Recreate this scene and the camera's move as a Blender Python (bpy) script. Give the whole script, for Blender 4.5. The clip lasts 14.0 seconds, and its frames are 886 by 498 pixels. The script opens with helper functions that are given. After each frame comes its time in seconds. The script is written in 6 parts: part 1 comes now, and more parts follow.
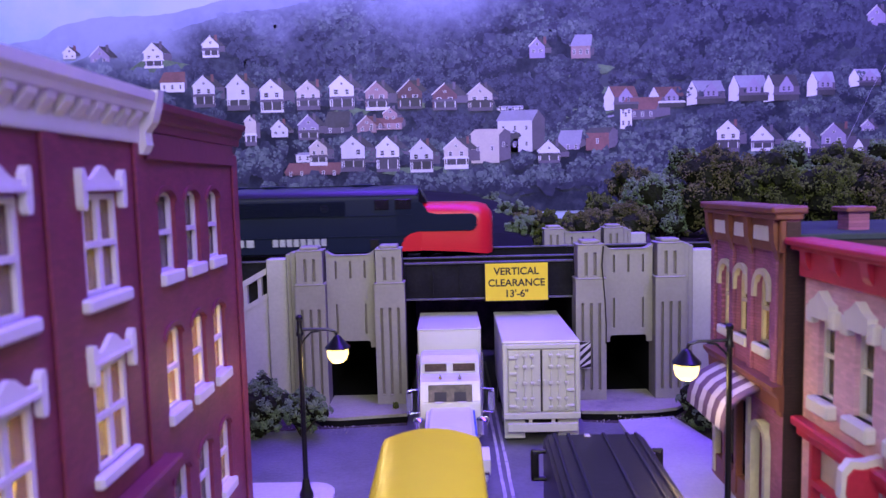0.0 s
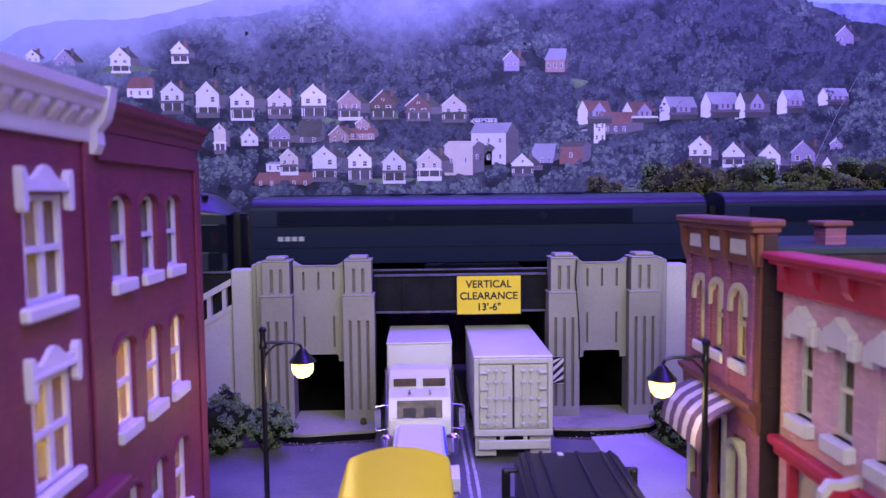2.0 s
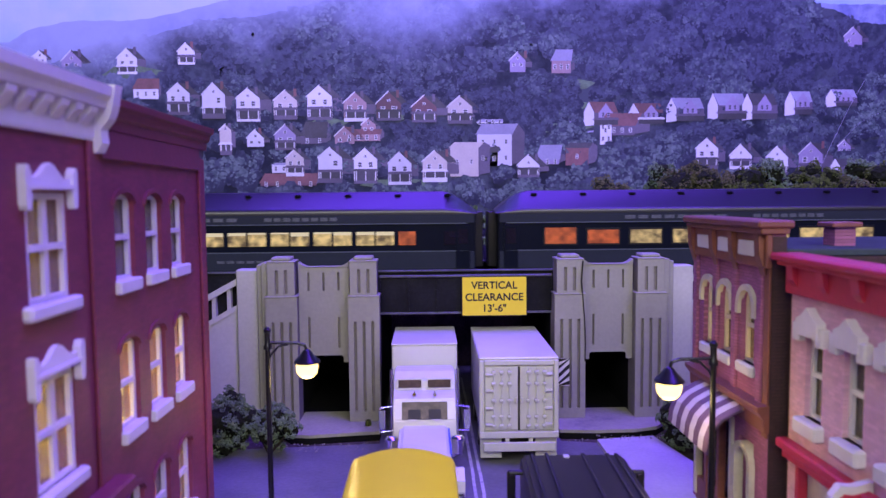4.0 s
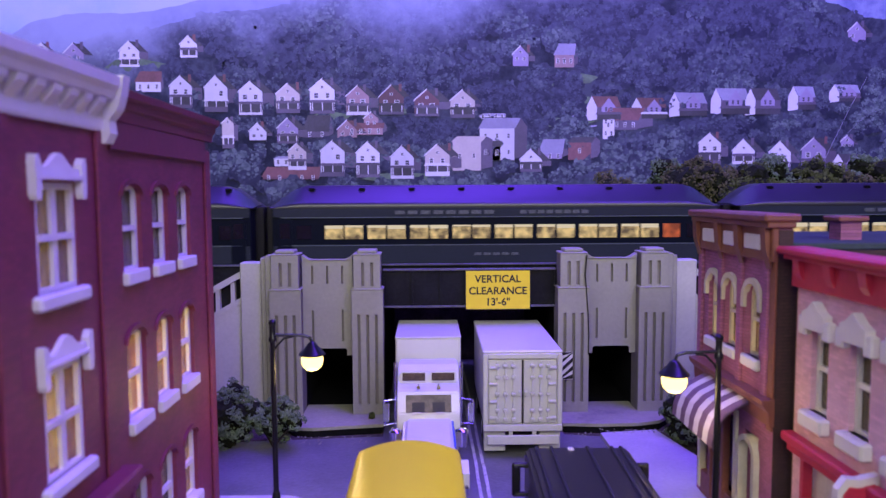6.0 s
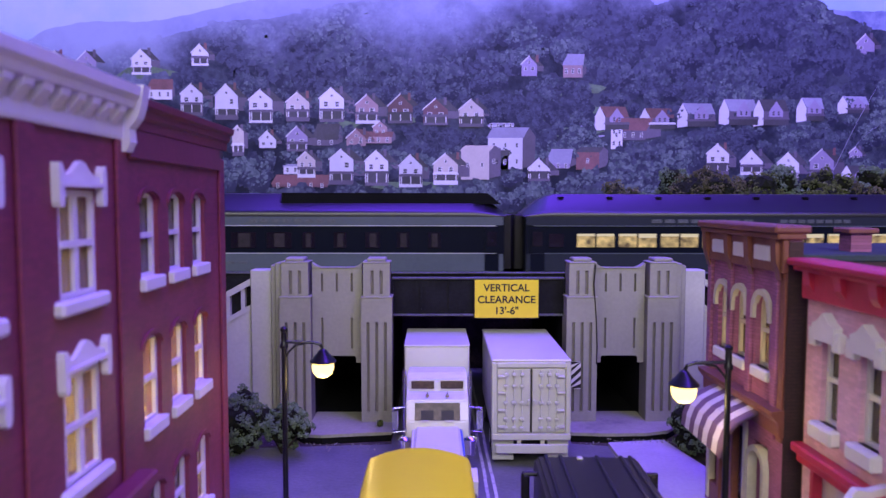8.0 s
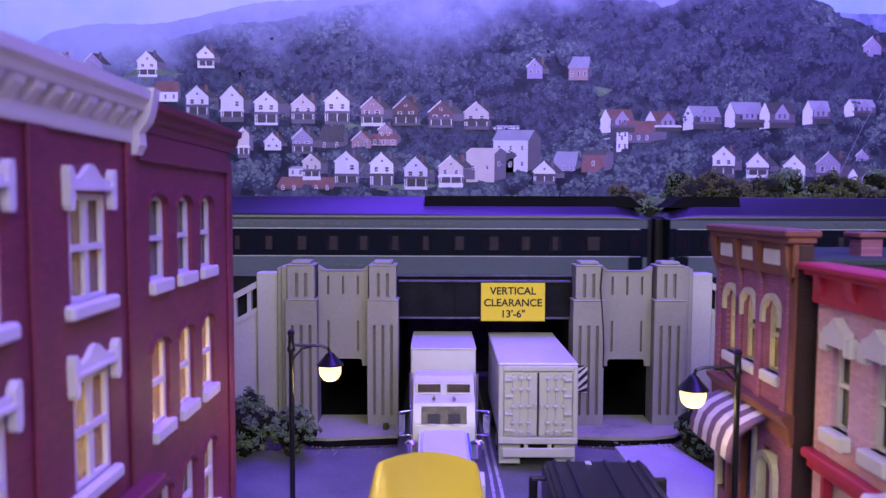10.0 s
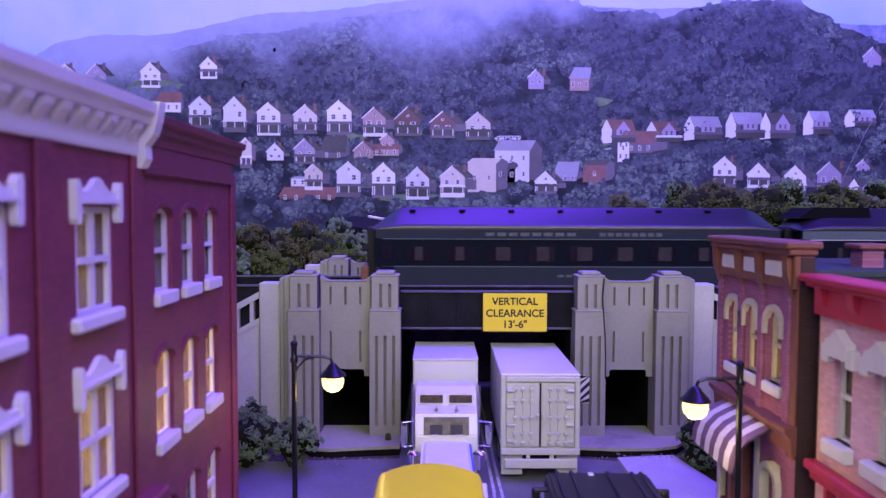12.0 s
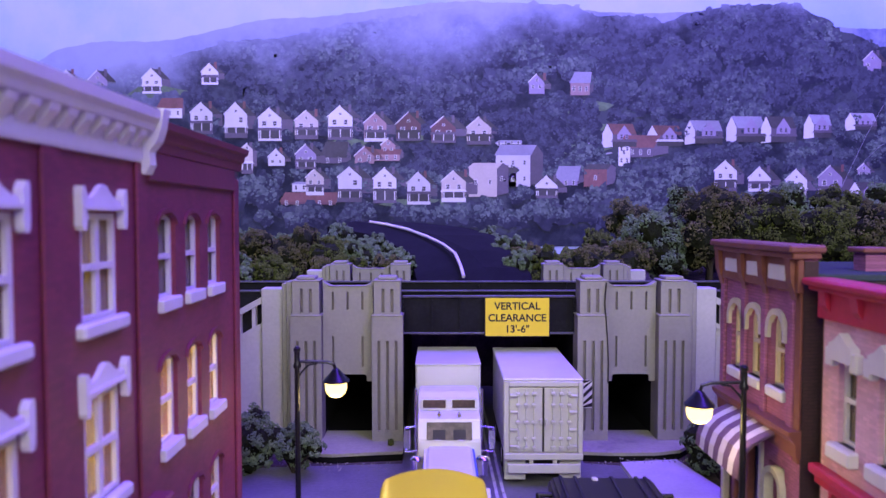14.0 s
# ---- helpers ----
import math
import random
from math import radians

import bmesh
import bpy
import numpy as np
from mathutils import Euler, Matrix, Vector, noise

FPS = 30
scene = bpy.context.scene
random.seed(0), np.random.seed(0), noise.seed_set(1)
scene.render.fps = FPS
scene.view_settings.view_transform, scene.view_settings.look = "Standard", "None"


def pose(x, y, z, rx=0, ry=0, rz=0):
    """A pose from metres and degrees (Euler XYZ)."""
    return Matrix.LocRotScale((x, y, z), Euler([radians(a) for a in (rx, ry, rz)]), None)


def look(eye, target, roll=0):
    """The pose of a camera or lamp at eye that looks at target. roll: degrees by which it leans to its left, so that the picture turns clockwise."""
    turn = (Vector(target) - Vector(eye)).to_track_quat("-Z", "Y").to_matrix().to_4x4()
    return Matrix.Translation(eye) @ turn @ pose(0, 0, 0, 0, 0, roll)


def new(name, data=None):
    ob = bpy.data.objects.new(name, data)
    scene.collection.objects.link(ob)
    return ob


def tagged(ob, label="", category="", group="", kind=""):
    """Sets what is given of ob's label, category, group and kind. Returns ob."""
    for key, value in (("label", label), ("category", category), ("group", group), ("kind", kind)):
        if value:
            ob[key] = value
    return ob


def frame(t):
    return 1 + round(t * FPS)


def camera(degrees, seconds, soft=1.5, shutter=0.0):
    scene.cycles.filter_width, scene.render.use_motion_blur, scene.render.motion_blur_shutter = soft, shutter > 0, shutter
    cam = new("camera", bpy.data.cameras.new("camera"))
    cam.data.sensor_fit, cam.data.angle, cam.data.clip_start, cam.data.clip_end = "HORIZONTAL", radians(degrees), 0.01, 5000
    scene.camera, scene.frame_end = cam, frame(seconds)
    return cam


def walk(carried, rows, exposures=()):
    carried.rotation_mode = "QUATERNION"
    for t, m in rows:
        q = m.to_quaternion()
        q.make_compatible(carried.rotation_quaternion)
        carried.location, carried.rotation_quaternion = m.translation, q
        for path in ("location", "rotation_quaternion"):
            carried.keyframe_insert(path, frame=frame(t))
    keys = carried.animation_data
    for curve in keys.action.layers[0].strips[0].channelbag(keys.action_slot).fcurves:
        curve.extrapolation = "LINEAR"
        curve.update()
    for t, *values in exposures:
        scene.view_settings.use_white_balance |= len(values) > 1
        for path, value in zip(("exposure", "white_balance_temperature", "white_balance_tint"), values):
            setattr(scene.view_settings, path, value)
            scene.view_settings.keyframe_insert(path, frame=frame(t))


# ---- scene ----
# A model railway street scene. Meshes are written in centimetres and scaled to metres by C.
C = 0.01
cam = camera(63.2, 14.0, soft=1.4, shutter=0.18)
cam.data.dof.use_dof, cam.data.dof.focus_distance, cam.data.dof.aperture_fstop = True, 0.34, 30.0
PATH = [
    (0, (-0.01715, -0.31150, 0.09877), (-0.02058, 0.08684, 0.06258), -1.4),
    (0.5, (-0.01657, -0.31026, 0.09812), (-0.01639, 0.08829, 0.06401), -1.1),
    (1, (-0.01678, -0.30922, 0.09747), (-0.01402, 0.08926, 0.06274), -0.7),
    (1.5, (-0.01635, -0.30719, 0.09812), (-0.01202, 0.09158, 0.06711), -0.8),
    (2, (-0.01653, -0.30479, 0.09742), (-0.00477, 0.09399, 0.06848), -0.6),
    (2.5, (-0.01669, -0.30350, 0.09739), (-0.00784, 0.09539, 0.06894), -0.6),
    (3, (-0.01644, -0.30370, 0.09746), (-0.00695, 0.09533, 0.07127), -0.6),
    (5.5, (-0.01726, -0.30367, 0.09610), (-0.00992, 0.09505, 0.06494), -0.3),
    (6, (-0.01797, -0.30370, 0.09641), (-0.00942, 0.09503, 0.06564), -0.3),
    (6.5, (-0.01829, -0.30415, 0.09649), (-0.01031, 0.09469, 0.06710), -0.2),
    (7, (-0.01883, -0.30419, 0.09656), (-0.01211, 0.09479, 0.06885), -0.1),
    (7.5, (-0.01893, -0.30462, 0.09653), (-0.01309, 0.09434, 0.06833), 0.0),
    (8, (-0.01950, -0.30522, 0.09667), (-0.01412, 0.09389, 0.07050), 0.1),
    (10.5, (-0.02077, -0.30465, 0.09699), (-0.01743, 0.09456, 0.07213), 0.2),
    (11, (-0.02073, -0.30490, 0.09678), (-0.01638, 0.09432, 0.07231), 0.3),
    (11.5, (-0.02085, -0.30536, 0.09718), (-0.01696, 0.09395, 0.07409), 0.2),
    (12, (-0.02115, -0.30550, 0.09768), (-0.01835, 0.09399, 0.07766), 0.2),
    (12.5, (-0.02124, -0.30546, 0.09780), (-0.01823, 0.09407, 0.07868), 0.1),
    (13, (-0.02134, -0.30546, 0.09763), (-0.01810, 0.09411, 0.07943), 0.1),
    (13.5, (-0.02150, -0.30532, 0.09773), (-0.01884, 0.09424, 0.07935), 0.1),
    (14, (-0.02184, -0.30558, 0.09780), (-0.01929, 0.09403, 0.08034), 0.0),
]
walk(cam, [(t, look(eye, target, roll)) for t, eye, target, roll in PATH],
     [(0, 0.02), (3, -0.02), (5.5, -0.14), (8, -0.14), (10.5, -0.08), (12, -0.06), (14, 0.0)])

# ---- light ----
world = bpy.data.worlds.new("room_dark")
scene.world = world
world.use_nodes = True
world.node_tree.nodes["Background"].inputs["Color"].default_value = (0.25, 0.22, 0.5, 1)
world.node_tree.nodes["Background"].inputs["Strength"].default_value = 0.012


def area_lamp(name, eye, target, sx, sy, power, color, spread=180):
    data = bpy.data.lights.new(name, "AREA")
    data.shape, data.size, data.size_y = "RECTANGLE", sx, sy
    data.energy, data.color, data.spread = power, color, radians(spread)
    ob = new(name, data)
    ob.matrix_world = look(eye, target)
    return ob


def bulb_lamp(name, x, y, z, power, color, radius=0.002):
    data = bpy.data.lights.new(name, "POINT")
    data.energy, data.color, data.shadow_soft_size = power, color, radius
    ob = new(name, data)
    ob.location = (x * C, y * C, z * C)
    return ob


VIOLET = (0.145, 0.045, 1.0)
# violet strip above the layout and the soft white room light behind the viewer
area_lamp("violet_strip", (0.05, 0.05, 0.70), (0.02, 0.03, 0.0), 1.5, 0.26, 21.0, VIOLET)
# added fill lamp without a visible source, aimed at the printed backdrop
area_lamp("backdrop_fill", (0.0, 0.16, 0.50), (0.0, 0.26, 0.18), 1.5, 0.04, 2.9, (0.26, 0.21, 1.0), 60)
area_lamp("room_light", (-0.02, -0.92, 0.58), (-0.01, -0.1, 0.05), 1.3, 0.4, 11.4, (0.97, 0.95, 0.92))


# ---- materials ----
def nodes_of(name):
    m = bpy.data.materials.new(name)
    m.use_nodes = True
    return m, m.node_tree.nodes, m.node_tree.links, m.node_tree.nodes["Principled BSDF"]


def add_node(nt, kind, **values):
    n = nt.new(kind)
    for key, value in values.items():
        n.inputs[key].default_value = value
    return n


def surface(name, color, rough=0.6, metal=0.0, vary=0.25, scale=60.0, fine=700.0, bump=0.15, stain=None, stain_at=0.62,
            coat=0.0, spec=0.5, by_object=0.0, emit=None, glow=0.0, dist=0.0004):
    """A painted or plastic surface: broad mottling, fine grain and relief, optional stains."""
    m, nt, ln, b = nodes_of(name)
    b.inputs["Roughness"].default_value, b.inputs["Metallic"].default_value = rough, metal
    b.inputs["Coat Weight"].default_value = coat
    b.inputs["Specular IOR Level"].default_value = spec
    co = nt.new("ShaderNodeTexCoord")
    n1 = add_node(nt, "ShaderNodeTexNoise", Scale=scale, Detail=5.0, Roughness=0.6)
    n2 = add_node(nt, "ShaderNodeTexNoise", Scale=fine, Detail=3.0)
    for n in (n1, n2):
        ln.new(co.outputs["Object"], n.inputs["Vector"])
    ramp = nt.new("ShaderNodeValToRGB")
    ramp.color_ramp.elements[0].position, ramp.color_ramp.elements[1].position = 0.3, 0.7
    lo, hi = 1 - vary, 1 + vary * 0.6
    ramp.color_ramp.elements[0].color = (*[c * lo for c in color], 1)
    ramp.color_ramp.elements[1].color = (*[min(1, c * hi) for c in color], 1)
    ln.new(n1.outputs["Fac"], ramp.inputs["Fac"])
    out = ramp.outputs["Color"]
    mix = nt.new("ShaderNodeMix")
    mix.data_type, mix.blend_type = "RGBA", "OVERLAY"
    mix.inputs["Factor"].default_value = min(0.5, vary)
    ln.new(out, mix.inputs["A"])
    ln.new(n2.outputs["Fac"], mix.inputs["B"])
    out = mix.outputs["Result"]
    if stain:
        n3 = add_node(nt, "ShaderNodeTexNoise", Scale=scale * 0.7, Detail=8.0, Roughness=0.7)
        ln.new(co.outputs["Object"], n3.inputs["Vector"])
        r3 = nt.new("ShaderNodeValToRGB")
        r3.color_ramp.elements[0].position, r3.color_ramp.elements[1].position = stain_at, stain_at + 0.12
        ln.new(n3.outputs["Fac"], r3.inputs["Fac"])
        m3 = nt.new("ShaderNodeMix")
        m3.data_type = "RGBA"
        m3.inputs["B"].default_value = (*stain, 1)
        ln.new(r3.outputs["Color"], m3.inputs["Factor"])
        ln.new(out, m3.inputs["A"])
        out = m3.outputs["Result"]
    if by_object:
        info = nt.new("ShaderNodeObjectInfo")
        hsv = nt.new("ShaderNodeHueSaturation")
        mp = nt.new("ShaderNodeMapRange")
        mp.inputs["To Min"].default_value, mp.inputs["To Max"].default_value = 1 - by_object, 1 + by_object
        ln.new(info.outputs["Random"], mp.inputs["Value"])
        ln.new(mp.outputs["Result"], hsv.inputs["Value"])
        ln.new(out, hsv.inputs["Color"])
        out = hsv.outputs["Color"]
    ln.new(out, b.inputs["Base Color"])
    if bump:
        bp = add_node(nt, "ShaderNodeBump", Strength=bump, Distance=dist)
        ln.new(n2.outputs["Fac"], bp.inputs["Height"])
        ln.new(bp.outputs["Normal"], b.inputs["Normal"])
    if emit:
        b.inputs["Emission Color"].default_value = (*emit, 1)
        b.inputs["Emission Strength"].default_value = glow
    return m


def brick(name, color, mortar, width=0.0026, height=0.0009, plane="YZ", rough=0.75, bump=0.6, joint=0.0001):
    """Moulded brick courses with recessed joints."""
    m, nt, ln, b = nodes_of(name)
    b.inputs["Roughness"].default_value = rough
    co = nt.new("ShaderNodeTexCoord")
    sep, com = nt.new("ShaderNodeSeparateXYZ"), nt.new("ShaderNodeCombineXYZ")
    ln.new(co.outputs["Object"], sep.inputs[0])
    ln.new(sep.outputs[plane[0]], com.inputs["X"])
    ln.new(sep.outputs[plane[1]], com.inputs["Y"])
    t = nt.new("ShaderNodeTexBrick")
    t.inputs["Color1"].default_value = (*color, 1)
    t.inputs["Color2"].default_value = (*[c * 0.78 for c in color], 1)
    t.inputs["Mortar"].default_value = (*mortar, 1)
    t.inputs["Scale"].default_value = 1.0
    t.inputs["Brick Width"].default_value, t.inputs["Row Height"].default_value = width, height
    t.inputs["Mortar Size"].default_value, t.inputs["Mortar Smooth"].default_value = joint, 0.3
    ln.new(com.outputs[0], t.inputs["Vector"])
    n = add_node(nt, "ShaderNodeTexNoise", Scale=90.0, Detail=6.0)
    ln.new(co.outputs["Object"], n.inputs["Vector"])
    mix = nt.new("ShaderNodeMix")
    mix.data_type, mix.blend_type = "RGBA", "OVERLAY"
    mix.inputs["Factor"].default_value = 0.35
    ln.new(t.outputs["Color"], mix.inputs["A"])
    ln.new(n.outputs["Fac"], mix.inputs["B"])
    ln.new(mix.outputs["Result"], b.inputs["Base Color"])
    bp = add_node(nt, "ShaderNodeBump", Strength=bump, Distance=0.0002)
    bp.invert = True
    ln.new(t.outputs["Fac"], bp.inputs["Height"])
    ln.new(bp.outputs["Normal"], b.inputs["Normal"])
    return m


def glow(name, color, strength, vary=0.0, scale=150.0):
    m, nt, ln, b = nodes_of(name)
    b.inputs["Base Color"].default_value = (*[c * 0.12 for c in color], 1)
    b.inputs["Emission Color"].default_value = (*color, 1)
    b.inputs["Emission Strength"].default_value = strength
    b.inputs["Roughness"].default_value = 0.4
    if vary:
        co = nt.new("ShaderNodeTexCoord")
        n = add_node(nt, "ShaderNodeTexNoise", Scale=scale, Detail=3.0)
        ln.new(co.outputs["Object"], n.inputs["Vector"])
        mp = nt.new("ShaderNodeMapRange")
        mp.inputs["From Min"].default_value, mp.inputs["From Max"].default_value = 0.35, 0.65
        mp.inputs["To Min"].default_value, mp.inputs["To Max"].default_value = strength * (1 - vary), strength * (1 + vary)
        ln.new(n.outputs["Fac"], mp.inputs["Value"])
        ln.new(mp.outputs["Result"], b.inputs["Emission Strength"])
    return m


def glass(name, color=(0.9, 0.9, 0.9), rough=0.05, alpha=0.35):
    m, nt, ln, b = nodes_of(name)
    b.inputs["Base Color"].default_value = (*color, 1)
    b.inputs["Roughness"].default_value = rough
    b.inputs["Alpha"].default_value = alpha
    return m


def foliage(name, a, b_, c_):
    """Crumbled foam foliage, each clump its own shade."""
    m, nt, ln, b = nodes_of(name)
    b.inputs["Roughness"].default_value = 0.9
    b.inputs["Specular IOR Level"].default_value = 0.15
    g = nt.new("ShaderNodeNewGeometry")
    r = nt.new("ShaderNodeValToRGB")
    r.color_ramp.elements[0].color, r.color_ramp.elements[1].color = (*a, 1), (*c_, 1)
    e = r.color_ramp.elements.new(0.55)
    e.color = (*b_, 1)
    ln.new(g.outputs["Random Per Island"], r.inputs["Fac"])
    co = nt.new("ShaderNodeTexCoord")
    n = add_node(nt, "ShaderNodeTexNoise", Scale=45.0, Detail=4.0)
    ln.new(co.outputs["Object"], n.inputs["Vector"])
    mix = nt.new("ShaderNodeMix")
    mix.data_type, mix.blend_type = "RGBA", "OVERLAY"
    mix.inputs["Factor"].default_value = 0.6
    ln.new(r.outputs["Color"], mix.inputs["A"])
    ln.new(n.outputs["Fac"], mix.inputs["B"])
    ln.new(mix.outputs["Result"], b.inputs["Base Color"])
    return m


def mist(nt, ln, co, color, haze, lo, hi, most):
    """Drifting mist of the printed photograph: thicker with height and towards the west."""
    sep = nt.new("ShaderNodeSeparateXYZ")
    ln.new(co.outputs["Object"], sep.inputs[0])
    cloud = add_node(nt, "ShaderNodeTexNoise", Scale=13.0, Detail=7.0, Roughness=0.58)
    ln.new(co.outputs["Object"], cloud.inputs["Vector"])
    lean = nt.new("ShaderNodeMath")
    lean.operation = "MULTIPLY_ADD"
    lean.inputs[1].default_value = -0.10
    ln.new(sep.outputs["X"], lean.inputs[0])
    ln.new(sep.outputs["Z"], lean.inputs[2])
    drift = nt.new("ShaderNodeMath")
    drift.operation = "MULTIPLY_ADD"
    drift.inputs[1].default_value = 0.13
    ln.new(cloud.outputs["Fac"], drift.inputs[0])
    ln.new(lean.outputs[0], drift.inputs[2])
    mp = nt.new("ShaderNodeMapRange")
    mp.interpolation_type = "SMOOTHSTEP"
    mp.inputs["From Min"].default_value, mp.inputs["From Max"].default_value = lo + 0.065, hi + 0.065
    mp.inputs["To Max"].default_value = most
    ln.new(drift.outputs[0], mp.inputs["Value"])
    mx = nt.new("ShaderNodeMix")
    mx.data_type = "RGBA"
    mx.inputs["B"].default_value = (*haze, 1)
    ln.new(mp.outputs["Result"], mx.inputs["Factor"])
    ln.new(color, mx.inputs["A"])
    return mx.outputs["Result"]


HAZE = (0.32, 0.36, 0.47)


def printed(name, dark, mid, light, crowns=90.0, patch=12.0, haze=HAZE, lo=0.212, hi=0.270, most=0.0):
    """Printed photograph of woods: soft blotches of varied green, paling into mist with height."""
    m, nt, ln, b = nodes_of(name)
    b.inputs["Roughness"].default_value = 0.5
    b.inputs["Specular IOR Level"].default_value = 0.15
    co = nt.new("ShaderNodeTexCoord")
    n = add_node(nt, "ShaderNodeTexNoise", Scale=crowns, Detail=8.0, Roughness=0.65)
    big = add_node(nt, "ShaderNodeTexNoise", Scale=patch, Detail=3.0)
    for q in (n, big):
        ln.new(co.outputs["Object"], q.inputs["Vector"])
    add = nt.new("ShaderNodeMath")
    add.operation = "MULTIPLY_ADD"
    add.inputs[1].default_value = 0.7
    ln.new(big.outputs["Fac"], add.inputs[0])
    ln.new(n.outputs["Fac"], add.inputs[2])
    r = nt.new("ShaderNodeValToRGB")
    r.color_ramp.elements[0].position, r.color_ramp.elements[1].position = 0.68, 1.02
    r.color_ramp.elements[0].color, r.color_ramp.elements[1].color = (*dark, 1), (*light, 1)
    e = r.color_ramp.elements.new(0.84)
    e.color = (*mid, 1)
    ln.new(add.outputs[0], r.inputs["Fac"])
    out = r.outputs["Color"]
    if most:
        out = mist(nt, ln, co, out, haze, lo, hi, most)
    ln.new(out, b.inputs["Base Color"])
    return m


def printed_leaves(name, dark, light, most=0.93):
    """Printed foliage of tree crowns: every cluster has a shade of its own, with leafy grain, under the mist."""
    m, nt, ln, b = nodes_of(name)
    b.inputs["Roughness"].default_value = 0.5
    b.inputs["Specular IOR Level"].default_value = 0.15
    co = nt.new("ShaderNodeTexCoord")
    g = nt.new("ShaderNodeNewGeometry")
    n = add_node(nt, "ShaderNodeTexNoise", Scale=150.0, Detail=6.0, Roughness=0.7)
    ln.new(co.outputs["Object"], n.inputs["Vector"])
    add = nt.new("ShaderNodeMath")
    add.operation = "MULTIPLY_ADD"
    add.inputs[1].default_value = 0.30
    ln.new(g.outputs["Random Per Island"], add.inputs[0])
    ln.new(n.outputs["Fac"], add.inputs[2])
    r = nt.new("ShaderNodeValToRGB")
    r.color_ramp.elements[0].position, r.color_ramp.elements[1].position = 0.42, 0.94
    r.color_ramp.elements[0].color, r.color_ramp.elements[1].color = (*dark, 1), (*light, 1)
    ln.new(add.outputs[0], r.inputs["Fac"])
    ln.new(mist(nt, ln, co, r.outputs["Color"], HAZE, 0.212, 0.270, most), b.inputs["Base Color"])
    return m


CONCRETE = surface("grey_beige_concrete_plastic", (0.31, 0.30, 0.26), 0.6, vary=0.12, scale=30, bump=0.1, stain=(0.30, 0.26, 0.22), stain_at=0.66)
PALE_CONCRETE = surface("pale_concrete_plastic", (0.49, 0.48, 0.46), 0.6, vary=0.12, scale=30, bump=0.1, stain=(0.36, 0.33, 0.30), stain_at=0.68)
# darker backing behind slots and panels: their shadow put into the colour
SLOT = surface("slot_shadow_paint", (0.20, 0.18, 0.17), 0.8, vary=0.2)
ASPHALT = surface("grey_painted_road", (0.16, 0.16, 0.17), 0.42, vary=0.3, scale=40, bump=0.3, stain=(0.08, 0.08, 0.08), stain_at=0.64)
# dark colour of the lane, also of underpass walls, infill and platform bases
TAR_AND_WALL = surface("dark_tar_and_wall", (0.008, 0.008, 0.010), 0.85, vary=0.4, scale=50, spec=0.15)
LINE_PAINT = surface("worn_line_paint", (0.55, 0.54, 0.52), 0.6, vary=0.3, scale=300, stain=(0.12, 0.12, 0.12), stain_at=0.58)
PAVING = surface("pale_pavement", (0.52, 0.50, 0.50), 0.6, vary=0.15, scale=35, stain=(0.34, 0.31, 0.33), stain_at=0.63)
PLATFORM = surface("olive_grey_platform", (0.37, 0.37, 0.26), 0.8, vary=0.18, scale=40, stain=(0.22, 0.22, 0.18), stain_at=0.6)
EARTH = surface("brown_ground_scatter", (0.10, 0.075, 0.06), 0.95, vary=0.5, scale=150, bump=0.8, dist=0.001)
GRAVEL = surface("ballast", (0.10, 0.09, 0.10), 0.95, vary=0.6, scale=400, fine=1500, bump=1.0, dist=0.001)
GIRDER = surface("black_girder_paint", (0.016, 0.016, 0.020), 0.45, vary=0.4, scale=60, stain=(0.016, 0.014, 0.011), stain_at=0.6, spec=0.05)
# worn flange edges, paler so the colour holds the edge highlight too
FLANGE = surface("worn_highlit_girder_edge", (0.10, 0.10, 0.12), 0.4, vary=0.4, scale=120)
RAIL = surface("dark_rail_steel", (0.06, 0.055, 0.06), 0.35, metal=0.8)
# near-black base colour for every face inside the foot tunnels
TUNNEL = surface("black_tunnel_inside", (0.006, 0.006, 0.007), 0.9, spec=0.1)
RED_BRICK = brick("maroon_brick_plastic", (0.22, 0.037, 0.064), (0.18, 0.03, 0.054), bump=0.25, width=0.0024, height=0.0009, rough=0.55)
RED_PLAIN = surface("maroon_plastic", (0.18, 0.03, 0.052), 0.5, vary=0.15)
WHITE_TRIM = surface("white_trim_plastic", (0.72, 0.69, 0.68), 0.45, vary=0.08, scale=80)
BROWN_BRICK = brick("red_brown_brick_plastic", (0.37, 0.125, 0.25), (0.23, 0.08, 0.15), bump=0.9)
# dark end-wall brick, deepened so its colour also carries the shade there
DARK_BRICK = brick("shaded_dark_brown_brick", (0.055, 0.025, 0.025), (0.03, 0.015, 0.015), bump=0.9, plane="XZ")
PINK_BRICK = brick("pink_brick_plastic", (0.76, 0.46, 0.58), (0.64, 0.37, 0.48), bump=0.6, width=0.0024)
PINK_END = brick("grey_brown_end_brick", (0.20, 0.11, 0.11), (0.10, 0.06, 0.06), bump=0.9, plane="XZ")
RUST = surface("rust_brown_trim", (0.21, 0.075, 0.05), 0.5, vary=0.2, scale=80)
CRIMSON = surface("crimson_trim", (0.50, 0.03, 0.07), 0.42, vary=0.15, scale=80)
CREAM = surface("cream_trim", (0.60, 0.55, 0.42), 0.5, vary=0.15, scale=90)
STRIPE_DARK = surface("awning_mauve", (0.17, 0.10, 0.16), 0.7)
STRIPE_LIGHT = surface("awning_white", (0.66, 0.62, 0.64), 0.7, vary=0.1)
POST_BLACK = surface("black_lamp_metal", (0.012, 0.012, 0.015), 0.3, metal=0.3)
BULB = glow("lit_bulb", (1.0, 0.74, 0.26), 3.2)
